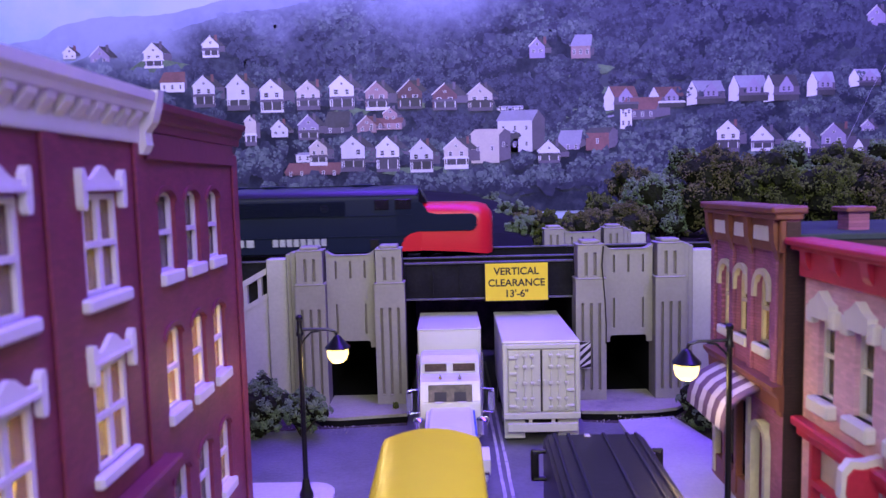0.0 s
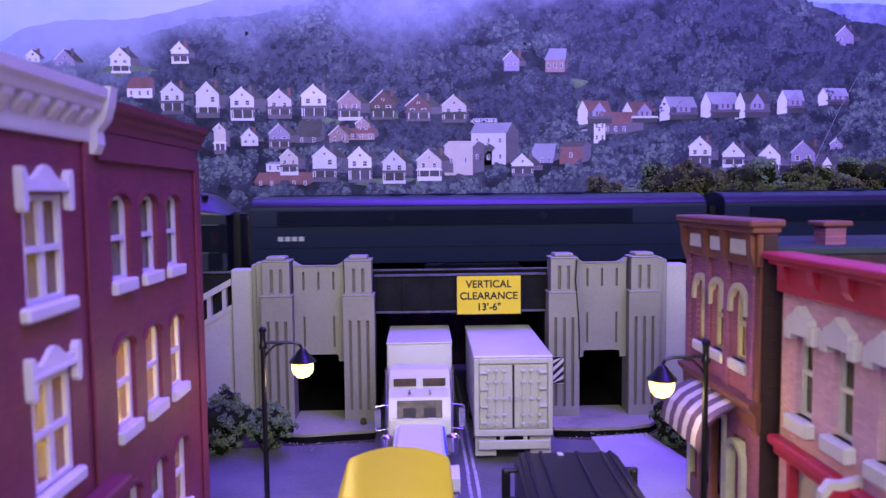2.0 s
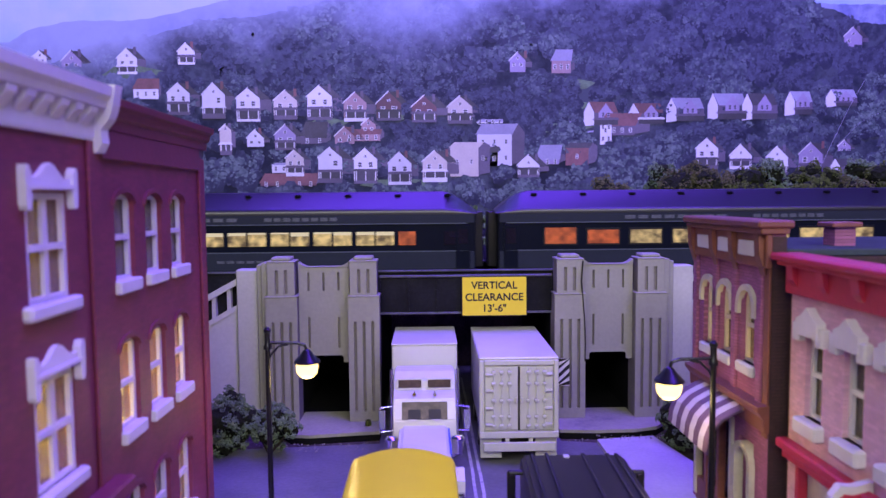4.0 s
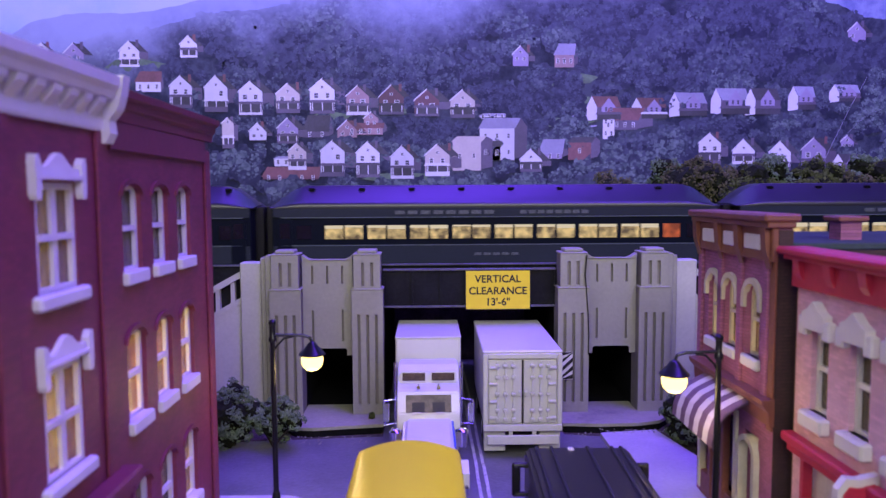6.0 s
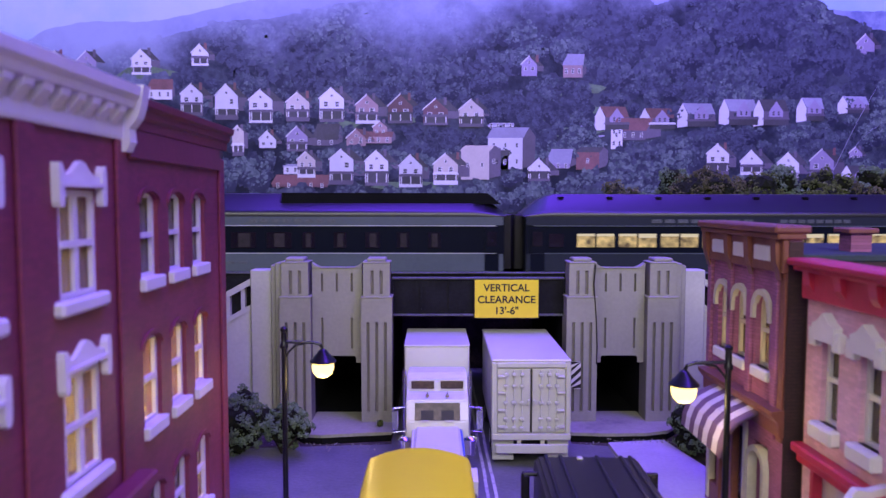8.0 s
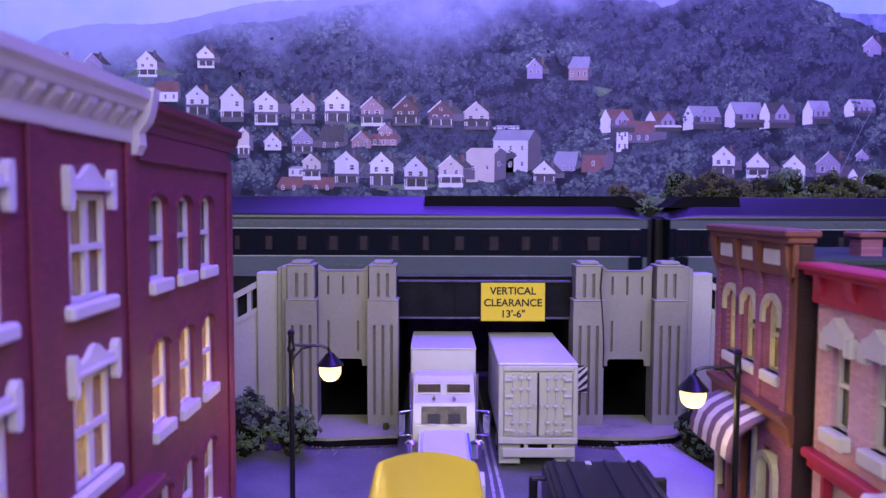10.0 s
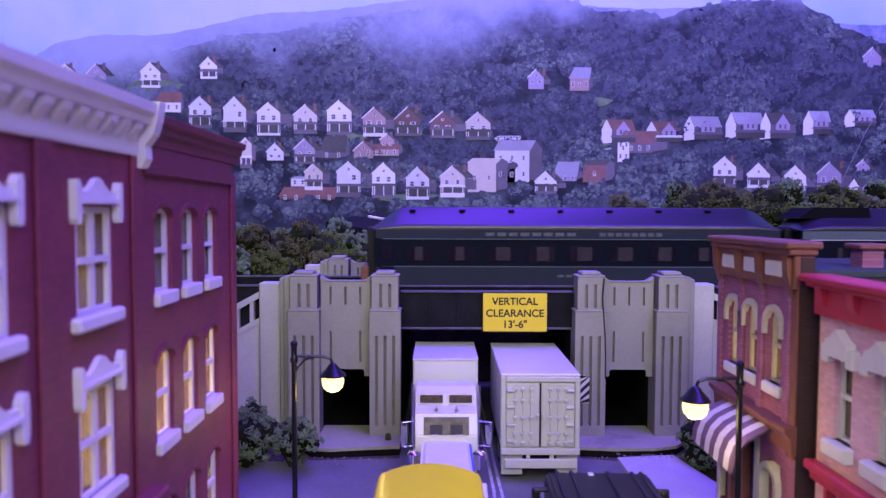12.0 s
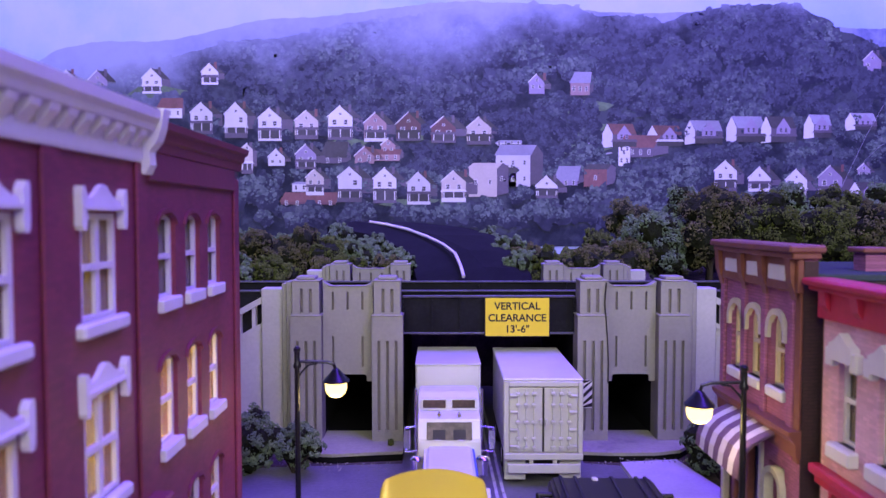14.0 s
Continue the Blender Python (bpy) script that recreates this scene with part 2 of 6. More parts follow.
WHITE_PLASTIC = surface("white_truck_plastic", (0.66, 0.66, 0.60), 0.38, vary=0.05, scale=60, bump=0.05)
GREY_PLASTIC = surface("light_grey_truck_plastic", (0.52, 0.52, 0.49), 0.42, vary=0.08, scale=60, bump=0.05)
CHROME = surface("chrome", (0.75, 0.75, 0.78), 0.12, metal=1.0, vary=0.05)
TRUCK_GLASS = surface("smoked_truck_window", (0.095, 0.068, 0.055), 0.3, vary=0.5, scale=200, spec=0.25)
RUBBER = surface("tyre_rubber", (0.015, 0.015, 0.016), 0.7)
BUS_YELLOW = surface("school_bus_yellow", (0.80, 0.75, 0.015), 0.35, vary=0.04, scale=40, bump=0.03, spec=0.15)
VAN_BLACK = surface("matt_black_van", (0.009, 0.008, 0.011), 0.42, vary=0.35, scale=90, stain=(0.022, 0.02, 0.02), stain_at=0.66, spec=0.35)
SIGN_YELLOW = surface("yellow_sign_board", (0.80, 0.62, 0.03), 0.5, vary=0.06)
INK = surface("black_ink", (0.015, 0.012, 0.01), 0.6)
BLUE = surface("blue_stripe", (0.02, 0.06, 0.45), 0.4)
LOCO_GREY = surface("dark_blue_grey_loco", (0.011, 0.016, 0.036), 0.34, vary=0.12, scale=30, bump=0.02, spec=0.08)
LOCO_RED = surface("scarlet_nose", (0.62, 0.015, 0.03), 0.32, vary=0.06)
COACH_DARK = surface("dark_grey_coach", (0.006, 0.008, 0.015), 0.35, vary=0.12, scale=30, bump=0.03, spec=0.07)
COACH_LIGHT = surface("two_tone_grey_coach", (0.028, 0.033, 0.044), 0.38, vary=0.1, scale=30, bump=0.03, spec=0.07)
COACH_PALE = surface("pale_grey_coach", (0.10, 0.12, 0.138), 0.38, vary=0.1, scale=30, bump=0.03, spec=0.07)
ROOF_DARK = surface("dark_grey_coach_roof", (0.007, 0.006, 0.012), 0.40, vary=0.1, scale=30, bump=0.02, spec=0.8)
ROOF_BLACK = surface("black_roof_end", (0.006, 0.006, 0.008), 0.6, spec=0.05)
SILVER = surface("silver_stripe", (0.42, 0.44, 0.47), 0.4)
DULL_SILVER = surface("dull_silver_lettering", (0.09, 0.10, 0.115), 0.5, vary=0.5, scale=900, fine=2500)
CAR_GLASS = surface("dark_coach_window", (0.012, 0.010, 0.016), 0.12, vary=0.4, scale=120)
# panes and blinds glow by material, standing in for lamps inside the cars
CAR_LIT = glow("lit_coach_window", (1.0, 0.72, 0.30), 0.36, vary=0.95, scale=260)
CAR_BLIND = glow("lit_blind", (1.0, 0.86, 0.58), 0.62)
CURTAIN = surface("dim_brown_curtain", (0.022, 0.015, 0.018), 0.8, vary=0.5, scale=300)
CAR_ORANGE = glow("orange_coach_window", (1.0, 0.20, 0.06), 0.30, vary=0.6, scale=260)
LEAF_DARK = foliage("grey_green_foam", (0.11, 0.16, 0.085), (0.145, 0.205, 0.11), (0.20, 0.27, 0.15))
LEAF_OLIVE = foliage("olive_foam", (0.065, 0.085, 0.020), (0.090, 0.115, 0.028), (0.13, 0.155, 0.042))
LEAF_BROWN = foliage("brown_green_foam", (0.080, 0.085, 0.035), (0.105, 0.105, 0.042), (0.15, 0.14, 0.06))
# dark core colour stands in for the shade deep inside the foliage
LEAF_SHADE = surface("foam_shade_core", (0.018, 0.022, 0.010), 0.95, vary=0.5, scale=250, bump=0.8, dist=0.001, spec=0.1)
TWIG = surface("dark_twig", (0.03, 0.022, 0.016), 0.9)
ROOM_PAINT = surface("room_wall_paint", (0.45, 0.43, 0.43), 0.85, vary=0.08, scale=4, fine=60)
ROOM_FLOOR = surface("room_floor", (0.16, 0.14, 0.13), 0.7, vary=0.2, scale=4, fine=60)
TABLE_EDGE = surface("dark_table_edge", (0.05, 0.045, 0.04), 0.6)
SKY_PRINT = printed("printed_sky", (0.28, 0.40, 0.64), (0.34, 0.45, 0.66), (0.42, 0.49, 0.66), crowns=9.0, patch=5.0)
HILL_FAR = printed("printed_misty_hill", (0.10, 0.12, 0.24), (0.15, 0.17, 0.31), (0.22, 0.25, 0.38), crowns=90, lo=0.19, hi=0.27, most=0.8)
HILL_MID = printed("printed_wooded_hill", (0.012, 0.014, 0.028), (0.025, 0.030, 0.048), (0.06, 0.07, 0.09), crowns=90, most=0.93)
PRINT_WHITE = surface("printed_white_wall", (0.62, 0.61, 0.60), 0.5, vary=0.08, by_object=0.12)
PRINT_SHADE = surface("printed_shaded_wall", (0.105, 0.085, 0.125), 0.5, vary=0.2, by_object=0.2)
PRINT_BRICK = surface("printed_brick_wall", (0.13, 0.055, 0.07), 0.5, vary=0.2, by_object=0.2)
PRINT_CREAM = surface("printed_cream_wall", (0.52, 0.47, 0.39), 0.5, vary=0.1, by_object=0.12)
PRINT_ROOF = surface("printed_dark_roof", (0.05, 0.045, 0.06), 0.5, vary=0.3, by_object=0.3)
PRINT_RED = surface("printed_red_roof", (0.17, 0.07, 0.075), 0.5, vary=0.3, by_object=0.2)
PRINT_MAUVE = surface("printed_mauve_wall", (0.30, 0.25, 0.36), 0.5, vary=0.1, by_object=0.1)
PRINT_PEACH = surface("printed_peach_wall", (0.33, 0.22, 0.22), 0.5, vary=0.15, by_object=0.1)
PRINT_SLATE = surface("printed_pale_roof", (0.33, 0.32, 0.42), 0.5, vary=0.15, by_object=0.2)
PRINT_LAWN = surface("printed_lawn", (0.10, 0.16, 0.09), 0.5, vary=0.4, scale=120)


# ---- mesh helpers ----
def part(name, bm, material, parent=None, label="", smooth=False, m=None, **tags):
    """Links a bmesh, written in centimetres, as one mesh object."""
    if m is not None:
        bmesh.ops.transform(bm, matrix=m, verts=bm.verts)
    bmesh.ops.scale(bm, vec=(C, C, C), verts=bm.verts)
    bmesh.ops.recalc_face_normals(bm, faces=bm.faces)
    me = bpy.data.meshes.new(name)
    bm.to_mesh(me)
    bm.free()
    for mat in (material if isinstance(material, (list, tuple)) else (material,)):
        me.materials.append(mat)
    if smooth:
        for p in me.polygons:
            p.use_smooth = True
        me.set_sharp_from_angle(angle=radians(40))
    ob = new(name, me)
    if parent is not None:
        ob.parent = parent
    return tagged(ob, label, **tags)


def thing(name, label, category, x=0, y=0, z=0, turn=0, group="", kind=""):
    ob = new(name)
    ob.empty_display_size = 0.01
    ob.matrix_world = pose(x * C, y * C, z * C, 0, 0, turn)
    return tagged(ob, label, category, group, kind)


def mesh():
    return bmesh.new()


def box(bm, x0, x1, y0, y1, z0, z1, r=0.0, seg=1, idx=0):
    vs = [bm.verts.new(p) for p in ((x0, y0, z0), (x1, y0, z0), (x1, y1, z0), (x0, y1, z0), (x0, y0, z1), (x1, y0, z1), (x1, y1, z1), (x0, y1, z1))]
    fs = [bm.faces.new([vs[i] for i in f]) for f in ((3, 2, 1, 0), (4, 5, 6, 7), (0, 1, 5, 4), (1, 2, 6, 5), (2, 3, 7, 6), (3, 0, 4, 7))]
    for f in fs:
        f.material_index = idx
    if r > 0:
        es = list({e for f in fs for e in f.edges})
        bmesh.ops.bevel(bm, geom=es, offset=r, segments=seg, affect="EDGES", profile=0.5)
    return bm


def prism(bm, pts, a0, a1, axis="y", idx=0):
    """Extrudes a polygon. axis y: pts are (x, z); x: pts are (y, z); z: pts are (x, y)."""
    def at(p, a):
        return {"y": (p[0], a, p[1]), "x": (a, p[0], p[1]), "z": (p[0], p[1], a)}[axis]
    v0 = [bm.verts.new(at(p, a0)) for p in pts]
    v1 = [bm.verts.new(at(p, a1)) for p in pts]
    n = len(pts)
    fs = [bm.faces.new(v0), bm.faces.new(v1[::-1])]
    for i in range(n):
        fs.append(bm.faces.new((v0[i], v0[(i + 1) % n], v1[(i + 1) % n], v1[i])))
    for f in fs:
        f.material_index = idx
    return bm


def cyl(bm, p0, p1, r0, r1=None, seg=12, caps=True):
    p0, p1 = Vector(p0), Vector(p1)
    r1 = r0 if r1 is None else r1
    d = (p1 - p0)
    q = d.to_track_quat("Z", "Y").to_matrix().to_4x4()
    bmesh.ops.create_cone(bm, cap_ends=caps, segments=seg, radius1=r0, radius2=r1, depth=d.length,
                          matrix=Matrix.Translation((p0 + p1) / 2) @ q)
    return bm


def lathe(bm, profile, center, seg=20, axis="z"):
    """Turns (radius, height) pairs about an axis through center."""
    rings = []
    for r, h in profile:
        ring = []
        for i in range(seg):
            a = 2 * math.pi * i / seg
            u, v = r * math.cos(a), r * math.sin(a)
            p = (u, v, h) if axis == "z" else ((h, u, v) if axis == "x" else (u, h, v))
            ring.append(bm.verts.new((p[0] + center[0], p[1] + center[1], p[2] + center[2])))
        rings.append(ring)
    for a, b in zip(rings, rings[1:]):
        for i in range(seg):
            j = (i + 1) % seg
            bm.faces.new((a[i], a[j], b[j], b[i]))
    for ring in (rings[0], rings[-1]):
        bm.faces.new(ring)
    return bm


def tube(bm, pts, r, seg=8):
    for a, b in zip(pts, pts[1:]):
        cyl(bm, a, b, r, r, seg)
    for p in pts[1:-1]:
        bmesh.ops.create_uvsphere(bm, u_segments=seg, v_segments=6, radius=r, matrix=Matrix.Translation(p))
    return bm


def wall_sheet(bm, u0, u1, v0, v1, holes, depth):
    """A wall in local u, v with rectangular holes, its face at w = 0 and its back at w = -depth."""
    us = sorted({u0, u1, *[h[0] for h in holes], *[h[1] for h in holes]})
    vs = sorted({v0, v1, *[h[2] for h in holes], *[h[3] for h in holes]})
    us, vs = [u for u in us if u0 <= u <= u1], [v for v in vs if v0 <= v <= v1]
    verts = {}

    def vert(i, j):
        if (i, j) not in verts:
            verts[i, j] = bm.verts.new((us[i], vs[j], 0))
        return verts[i, j]
    faces = []
    for i in range(len(us) - 1):
        for j in range(len(vs) - 1):
            cu, cv = (us[i] + us[i + 1]) / 2, (vs[j] + vs[j + 1]) / 2
            if any(h[0] < cu < h[1] and h[2] < cv < h[3] for h in holes):
                continue
            faces.append(bm.faces.new((vert(i, j), vert(i + 1, j), vert(i + 1, j + 1), vert(i, j + 1))))
    ext = bmesh.ops.extrude_face_region(bm, geom=faces)
    bmesh.ops.translate(bm, vec=(0, 0, -depth), verts=[g for g in ext["geom"] if isinstance(g, bmesh.types.BMVert)])
    return bm


def arch_fill(bm, u0, u1, v_spring, v_top, depth, seg=8):
    """The two spandrels that turn a rectangular hole's top into an arch (local u, v, w)."""
    c, r, h = (u0 + u1) / 2, (u1 - u0) / 2, v_top - v_spring
    for side in (-1, 1):
        pts = [(c + side * r * math.cos(a), v_spring + h * math.sin(a)) for a in [math.pi / 2 * i / seg for i in range(seg + 1)]]
        poly = [(c + side * r, v_top)] + pts
        f0 = [bm.verts.new((p[0], p[1], 0.0)) for p in poly]
        f1 = [bm.verts.new((p[0], p[1], -depth)) for p in poly]
        for i in range(1, len(poly) - 1):
            bm.faces.new((f0[0], f0[i], f0[i + 1]))
            bm.faces.new((f0[i], f0[i + 1], f1[i + 1], f1[i]))
    return bm


def arch_band(bm, u0, u1, v_spring, h, width, w0, w1, seg=10, foot=0.0):
    """A raised moulding round an arch (local u, v, w)."""
    c, r = (u0 + u1) / 2, (u1 - u0) / 2
    ring = []
    angles = [math.pi * i / seg for i in range(seg + 1)]
    rows = [(c + r * math.cos(a), v_spring + h * math.sin(a), c + (r + width) * math.cos(a), v_spring + (h + width) * math.sin(a)) for a in angles]
    if foot:
        rows = [(c + r, v_spring - foot, c + r + width, v_spring - foot)] + rows + [(c - r, v_spring - foot, c - r - width, v_spring - foot)]
    for a, b, d, e in rows:
        ring.append([bm.verts.new(p) for p in ((a, b, w0), (a, b, w1), (d, e, w1), (d, e, w0))])
    for p, q in zip(ring, ring[1:]):
        for i in range(4):
            j = (i + 1) % 4
            bm.faces.new((p[i], p[j], q[j], q[i]))
    bm.faces.new(ring[0])
    bm.faces.new(ring[-1])
    return bm


def lbox(bm, u0, u1, v0, v1, w0, w1, r=0.0):
    return box(bm, u0, u1, v0, v1, w0, w1, r)


def facing(out, at):
    """Local u (along), v (up), w (outward) to the layout, for a face that looks along +x, -x or -y, its plane at 'at'."""
    if out == "+x":
        return Matrix(((0, 0, 1, at), (1, 0, 0, 0), (0, 1, 0, 0), (0, 0, 0, 1)))
    if out == "-x":
        return Matrix(((0, 0, -1, at), (-1, 0, 0, 0), (0, 1, 0, 0), (0, 0, 0, 1)))
    return Matrix(((1, 0, 0, 0), (0, 0, -1, at), (0, 1, 0, 0), (0, 0, 0, 1)))


# ---- room and layout base ----
def build_room():
    for name, dims, mat in (("wall_north", (-275, 275, 130, 140, -110, 150), ROOM_PAINT), ("wall_south", (-275, 275, -240, -230, -110, 150), ROOM_PAINT),
                            ("wall_west", (-285, -275, -240, 140, -110, 150), ROOM_PAINT), ("wall_east", (275, 285, -240, 140, -110, 150), ROOM_PAINT),
                            ("floor", (-285, 285, -240, 140, -120, -110), ROOM_FLOOR), ("ceiling", (-285, 285, -240, 140, 150, 160), ROOM_PAINT)):
        part(name, box(mesh(), *dims), mat, None, "plain painted room surface round the layout", kind="structure", category="room shell")
    t = thing("layout_table", "dark wooden layout table under the model town", "table", 0, 0, 0, kind="structure")
    part("table_top", box(mesh(), -268, 268, -45, 34, -4, -0.5, 0.1), TABLE_EDGE, t)
    for x in (-255, -90, 90, 255):
        for y in (-40, 28):
            part("leg", box(mesh(), x - 2.5, x + 2.5, y - 2.5, y + 2.5, -110, -4, 0.2), TABLE_EDGE, t)


def build_ground():
    part("ground", box(mesh(), -268, 268, -45, 34, -0.5, -0.06), EARTH, None, "brown scatter ground of the model town", kind="structure", category="ground")
    bm = mesh()
    prism(bm, [(-8.6, -45), (5.0, -45), (5.0, -2.6), (3.62, -2.3), (3.62, 34), (-3.62, 34), (-3.62, -2.3), (-8.9, -2.7), (-13, -3.4), (-13, -7.4), (-8.6, -7.4)], -0.5, 0.0, "z")
    road = part("road", bm, ASPHALT, None, "smooth grey street with worn double centre line", kind="structure", category="road")
    for x in (-0.13, 0.13):
        bm = mesh()
        rnd = random.Random(int(x * 100) + 50)
        y = -44.0
        while y < 6:
            n = rnd.uniform(0.8, 2.2)
            j = rnd.uniform(-0.012, 0.012)
            box(bm, x - 0.055 + j, x + 0.055 + j, y, y + n, 0.0, 0.012)
            y += n + rnd.choice((0.0, 0.0, 0.05))
        part("centre_line", bm, LINE_PAINT, road, "worn pale centre line")
    bm = mesh()
    prism(bm, [(5.0, -2.6), (7.3, -2.3), (7.95, -5.6), (8.2, -12), (8.2, -45), (5.0, -45)], -0.3, 0.15, "z")
    part("pavement", bm, PAVING, None, "pale lilac-lit concrete pavement with scuffs", kind="structure", category="pavement")
    # left pavement with its rounded corner
    pts = [(-9.0, -45), (-5.55, -45), (-5.55, -9.3)]
    pts += [(-6.35 + 0.8 * math.cos(a), -9.0 + 0.85 * math.sin(a)) for a in [math.radians(d) for d in (0, 20, 40, 60, 80, 90)]]
    pts += [(-9.0, -8.1)]
    bm = mesh()
    prism(bm, pts, -0.3, 0.15, "z")
    part("pavement", bm, PAVING, None, "pale pavement with a rounded street corner", kind="structure", category="pavement")
    # raised platforms before the pedestrian tunnels
    for s in (-1, 1):
        pts = [(3.66, -1.75), (5.2, -1.95), (6.4, -2.15), (7.2, -2.0), (7.75, -1.2), (7.9, -0.3), (7.9, 1.0), (3.66, 1.0)]
        if s > 0:
            pts = [(3.66, -1.9), (5.1, -2.05), (6.6, -2.0), (7.6, -1.7), (8.3, -0.9), (8.4, 0.2), (8.4, 1.0), (3.66, 1.0)]
        bm = mesh()
        prism(bm, [(s * a, b) for a, b in pts], -0.2, 0.22, "z")
        t = part("tunnel_platform", bm, TAR_AND_WALL, None, "olive-grey cast platform before the foot tunnel", kind="structure", category="platform")
        bm = mesh()
        cx, cy = sum(p[0] for p in pts) / len(pts), sum(p[1] for p in pts) / len(pts)
        prism(bm, [(s * (a + 0.03 * (1 if a > cx else -1)), b - 0.06 * (1 if b < cy else 0)) for a, b in pts], 0.22, 0.35, "z")
        part("slab", bm, PLATFORM, t, "olive-grey slab")
    # stones and crumbs of scenery along the kerb
    bm = mesh()
    rnd = random.Random(5)
    for i in range(170):
        s = rnd.choice((-1, 1))
        x = s * rnd.uniform(3.9, 8.6)
        y = -2.25 - rnd.random() ** 2 * 0.9 if s < 0 else -2.2 - rnd.random() * 0.5
        r = rnd.uniform(0.012, 0.04)
        z = 0.0 if s < 0 or x < 5 else 0.15
        bmesh.ops.create_icosphere(bm, subdivisions=1, radius=r, matrix=Matrix.Translation((x, y, z + r * 0.5)))
    part("crumbs", bm, surface("pale_crumbs", (0.35, 0.33, 0.28), 0.9, vary=0.5), None, "pale crumbs of scenery scatter along the kerb", kind="stuff", category="gravel")


# ---- the railway bridge ----
def pylon(parent, u0, u1, m, y, cap=True, lower=True):
    """A stepped pier with fluted slots. u0..u1 is its width; local m puts it on the portal face."""
    w = u1 - u0
    c = (u0 + u1) / 2
    if lower:
        slots = [(c + d * w * 0.28 - 0.065, c + d * w * 0.28 + 0.065, 0.78, 4.6) for d in (-1, 0, 1)]
        bm = mesh()
        wall_sheet(bm, u0, u1, 0.19, 5.62, slots, 0.14)
        part("lower_pier", bm, CONCRETE, parent, m=m @ Matrix.Translation((0, 0, 0.5)))
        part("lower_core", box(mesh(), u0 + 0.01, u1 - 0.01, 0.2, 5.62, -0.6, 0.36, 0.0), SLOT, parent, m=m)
        part("pier_shoulder", box(mesh(), u0 - 0.02, u1 + 0.02, 5.62, 5.70, -0.6, 0.53, 0.03), CONCRETE, parent, m=m)
    a, b = u0 + 0.1, u1 - 0.08
    slots = [(c + d * 0.19 - 0.07, c + d * 0.19 + 0.07, 5.78, 6.78) for d in (-1, 1)]
    bm = mesh()
    wall_sheet(bm, a, b, 5.70, 7.08, slots, 0.12)
    part("upper_pier", bm, CONCRETE, parent, m=m @ Matrix.Translation((0, 0, 0.42)))
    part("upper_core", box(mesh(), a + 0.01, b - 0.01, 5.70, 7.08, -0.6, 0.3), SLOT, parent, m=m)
    bm = box(mesh(), a - 0.03, b + 0.03, 7.08, 7.16, -0.62, 0.44, 0.03)
    box(bm, a + 0.16, b - 0.16, 7.16, 7.31, -0.5, 0.38, 0.04)
    part("pier_cap", bm, CONCRETE, parent, m=m)


def portal(name, label, side, y, full=True):
    t = thing(name, label, "bridge abutment", 0, 0, 0, kind="structure")
    m = facing("-y", y)
    if side < 0:
        m = m @ Matrix.Diagonal((-1, 1, 1, 1))
    pylon(t, 3.68, 4.98, m, y, lower=full)
    pylon(t, 7.10, 8.40, m, y, lower=full)
    # the wall between the piers: slots above, stepped door opening below
    slots = [(x - 0.05, x + 0.05, 5.85, 6.62) for x in (5.42, 6.05, 6.68)]
    if full:
        slots += [(x - 0.05, x + 0.05, 3.4, 4.72) for x in (5.42, 6.68)]
        slots += [(5.02, 5.25, 0.3, 2.78), (5.25, 6.85, 0.3, 3.08), (6.85, 7.10, 0.3, 2.78)]
    bm = mesh()
    wall_sheet(bm, 4.98, 7.10, 0.3 if full else 5.2, 6.86, slots, 0.14)
    part("wall_panel", bm, CONCRETE, t, m=m)
    for a, b in ((5.25, 1), (6.85, -1)):
        if full:
            bm = mesh()
            prism(bm, [(a, 3.08)] + [(a + b * 0.12 * (1 - math.cos(q)), 2.96 + 0.12 * (math.sin(q) - 0) - 0.0) for q in [math.pi / 2 * i / 4 for i in range(4, -1, -1)]], -0.14, -0.001, "z")
            part("corner_fillet", bm, CONCRETE, t, m=m)
    bm = mesh()
    if full:
        wall_sheet(bm, 4.98, 7.10, 3.1, 6.84, [], 0.25)
    else:
        wall_sheet(bm, 4.98, 7.10, 5.2, 6.84, [], 0.25)
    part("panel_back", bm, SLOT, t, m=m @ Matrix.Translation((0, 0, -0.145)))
    # curved coping of the wall between the piers
    pts = [(4.98, 6.86)]
    for k in range(9):
        q = k / 8
        pts.append((4.98 + 0.42 * q, 7.08 - 0.2 * math.sin(q * math.pi / 2)))
    for k in range(8, -1, -1):
        q = k / 8
        pts.append((7.10 - 0.42 * q, 7.08 - 0.2 * math.sin(q * math.pi / 2)))
    pts.append((7.10, 6.86))
    bm = mesh()
    prism(bm, pts, -0.42, 0.05, "z")
    part("coping", bm, CONCRETE, t, m=m)
    # stepped outer shoulders
    z0 = 0.2 if full else 5.2
    bm = box(mesh(), 8.36, 8.62, z0, 7.08, -0.6, 0.22, 0.03)
    box(bm, 8.60, 8.84, z0, 6.98, -0.6, 0.06, 0.03)
    part("shoulder", bm, CONCRETE, t, m=m)
    part("end_pier", box(mesh(), 8.82, 9.75, z0 - 0.2, 6.76, -0.9, -0.12, 0.04), PALE_CONCRETE, t, m=m)
    if full:
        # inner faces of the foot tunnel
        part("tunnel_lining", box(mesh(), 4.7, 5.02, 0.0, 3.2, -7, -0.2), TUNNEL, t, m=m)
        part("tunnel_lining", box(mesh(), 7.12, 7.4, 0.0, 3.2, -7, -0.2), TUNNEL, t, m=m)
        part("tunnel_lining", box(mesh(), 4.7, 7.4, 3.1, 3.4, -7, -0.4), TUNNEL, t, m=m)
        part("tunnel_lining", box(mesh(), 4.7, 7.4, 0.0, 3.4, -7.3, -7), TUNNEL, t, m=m)
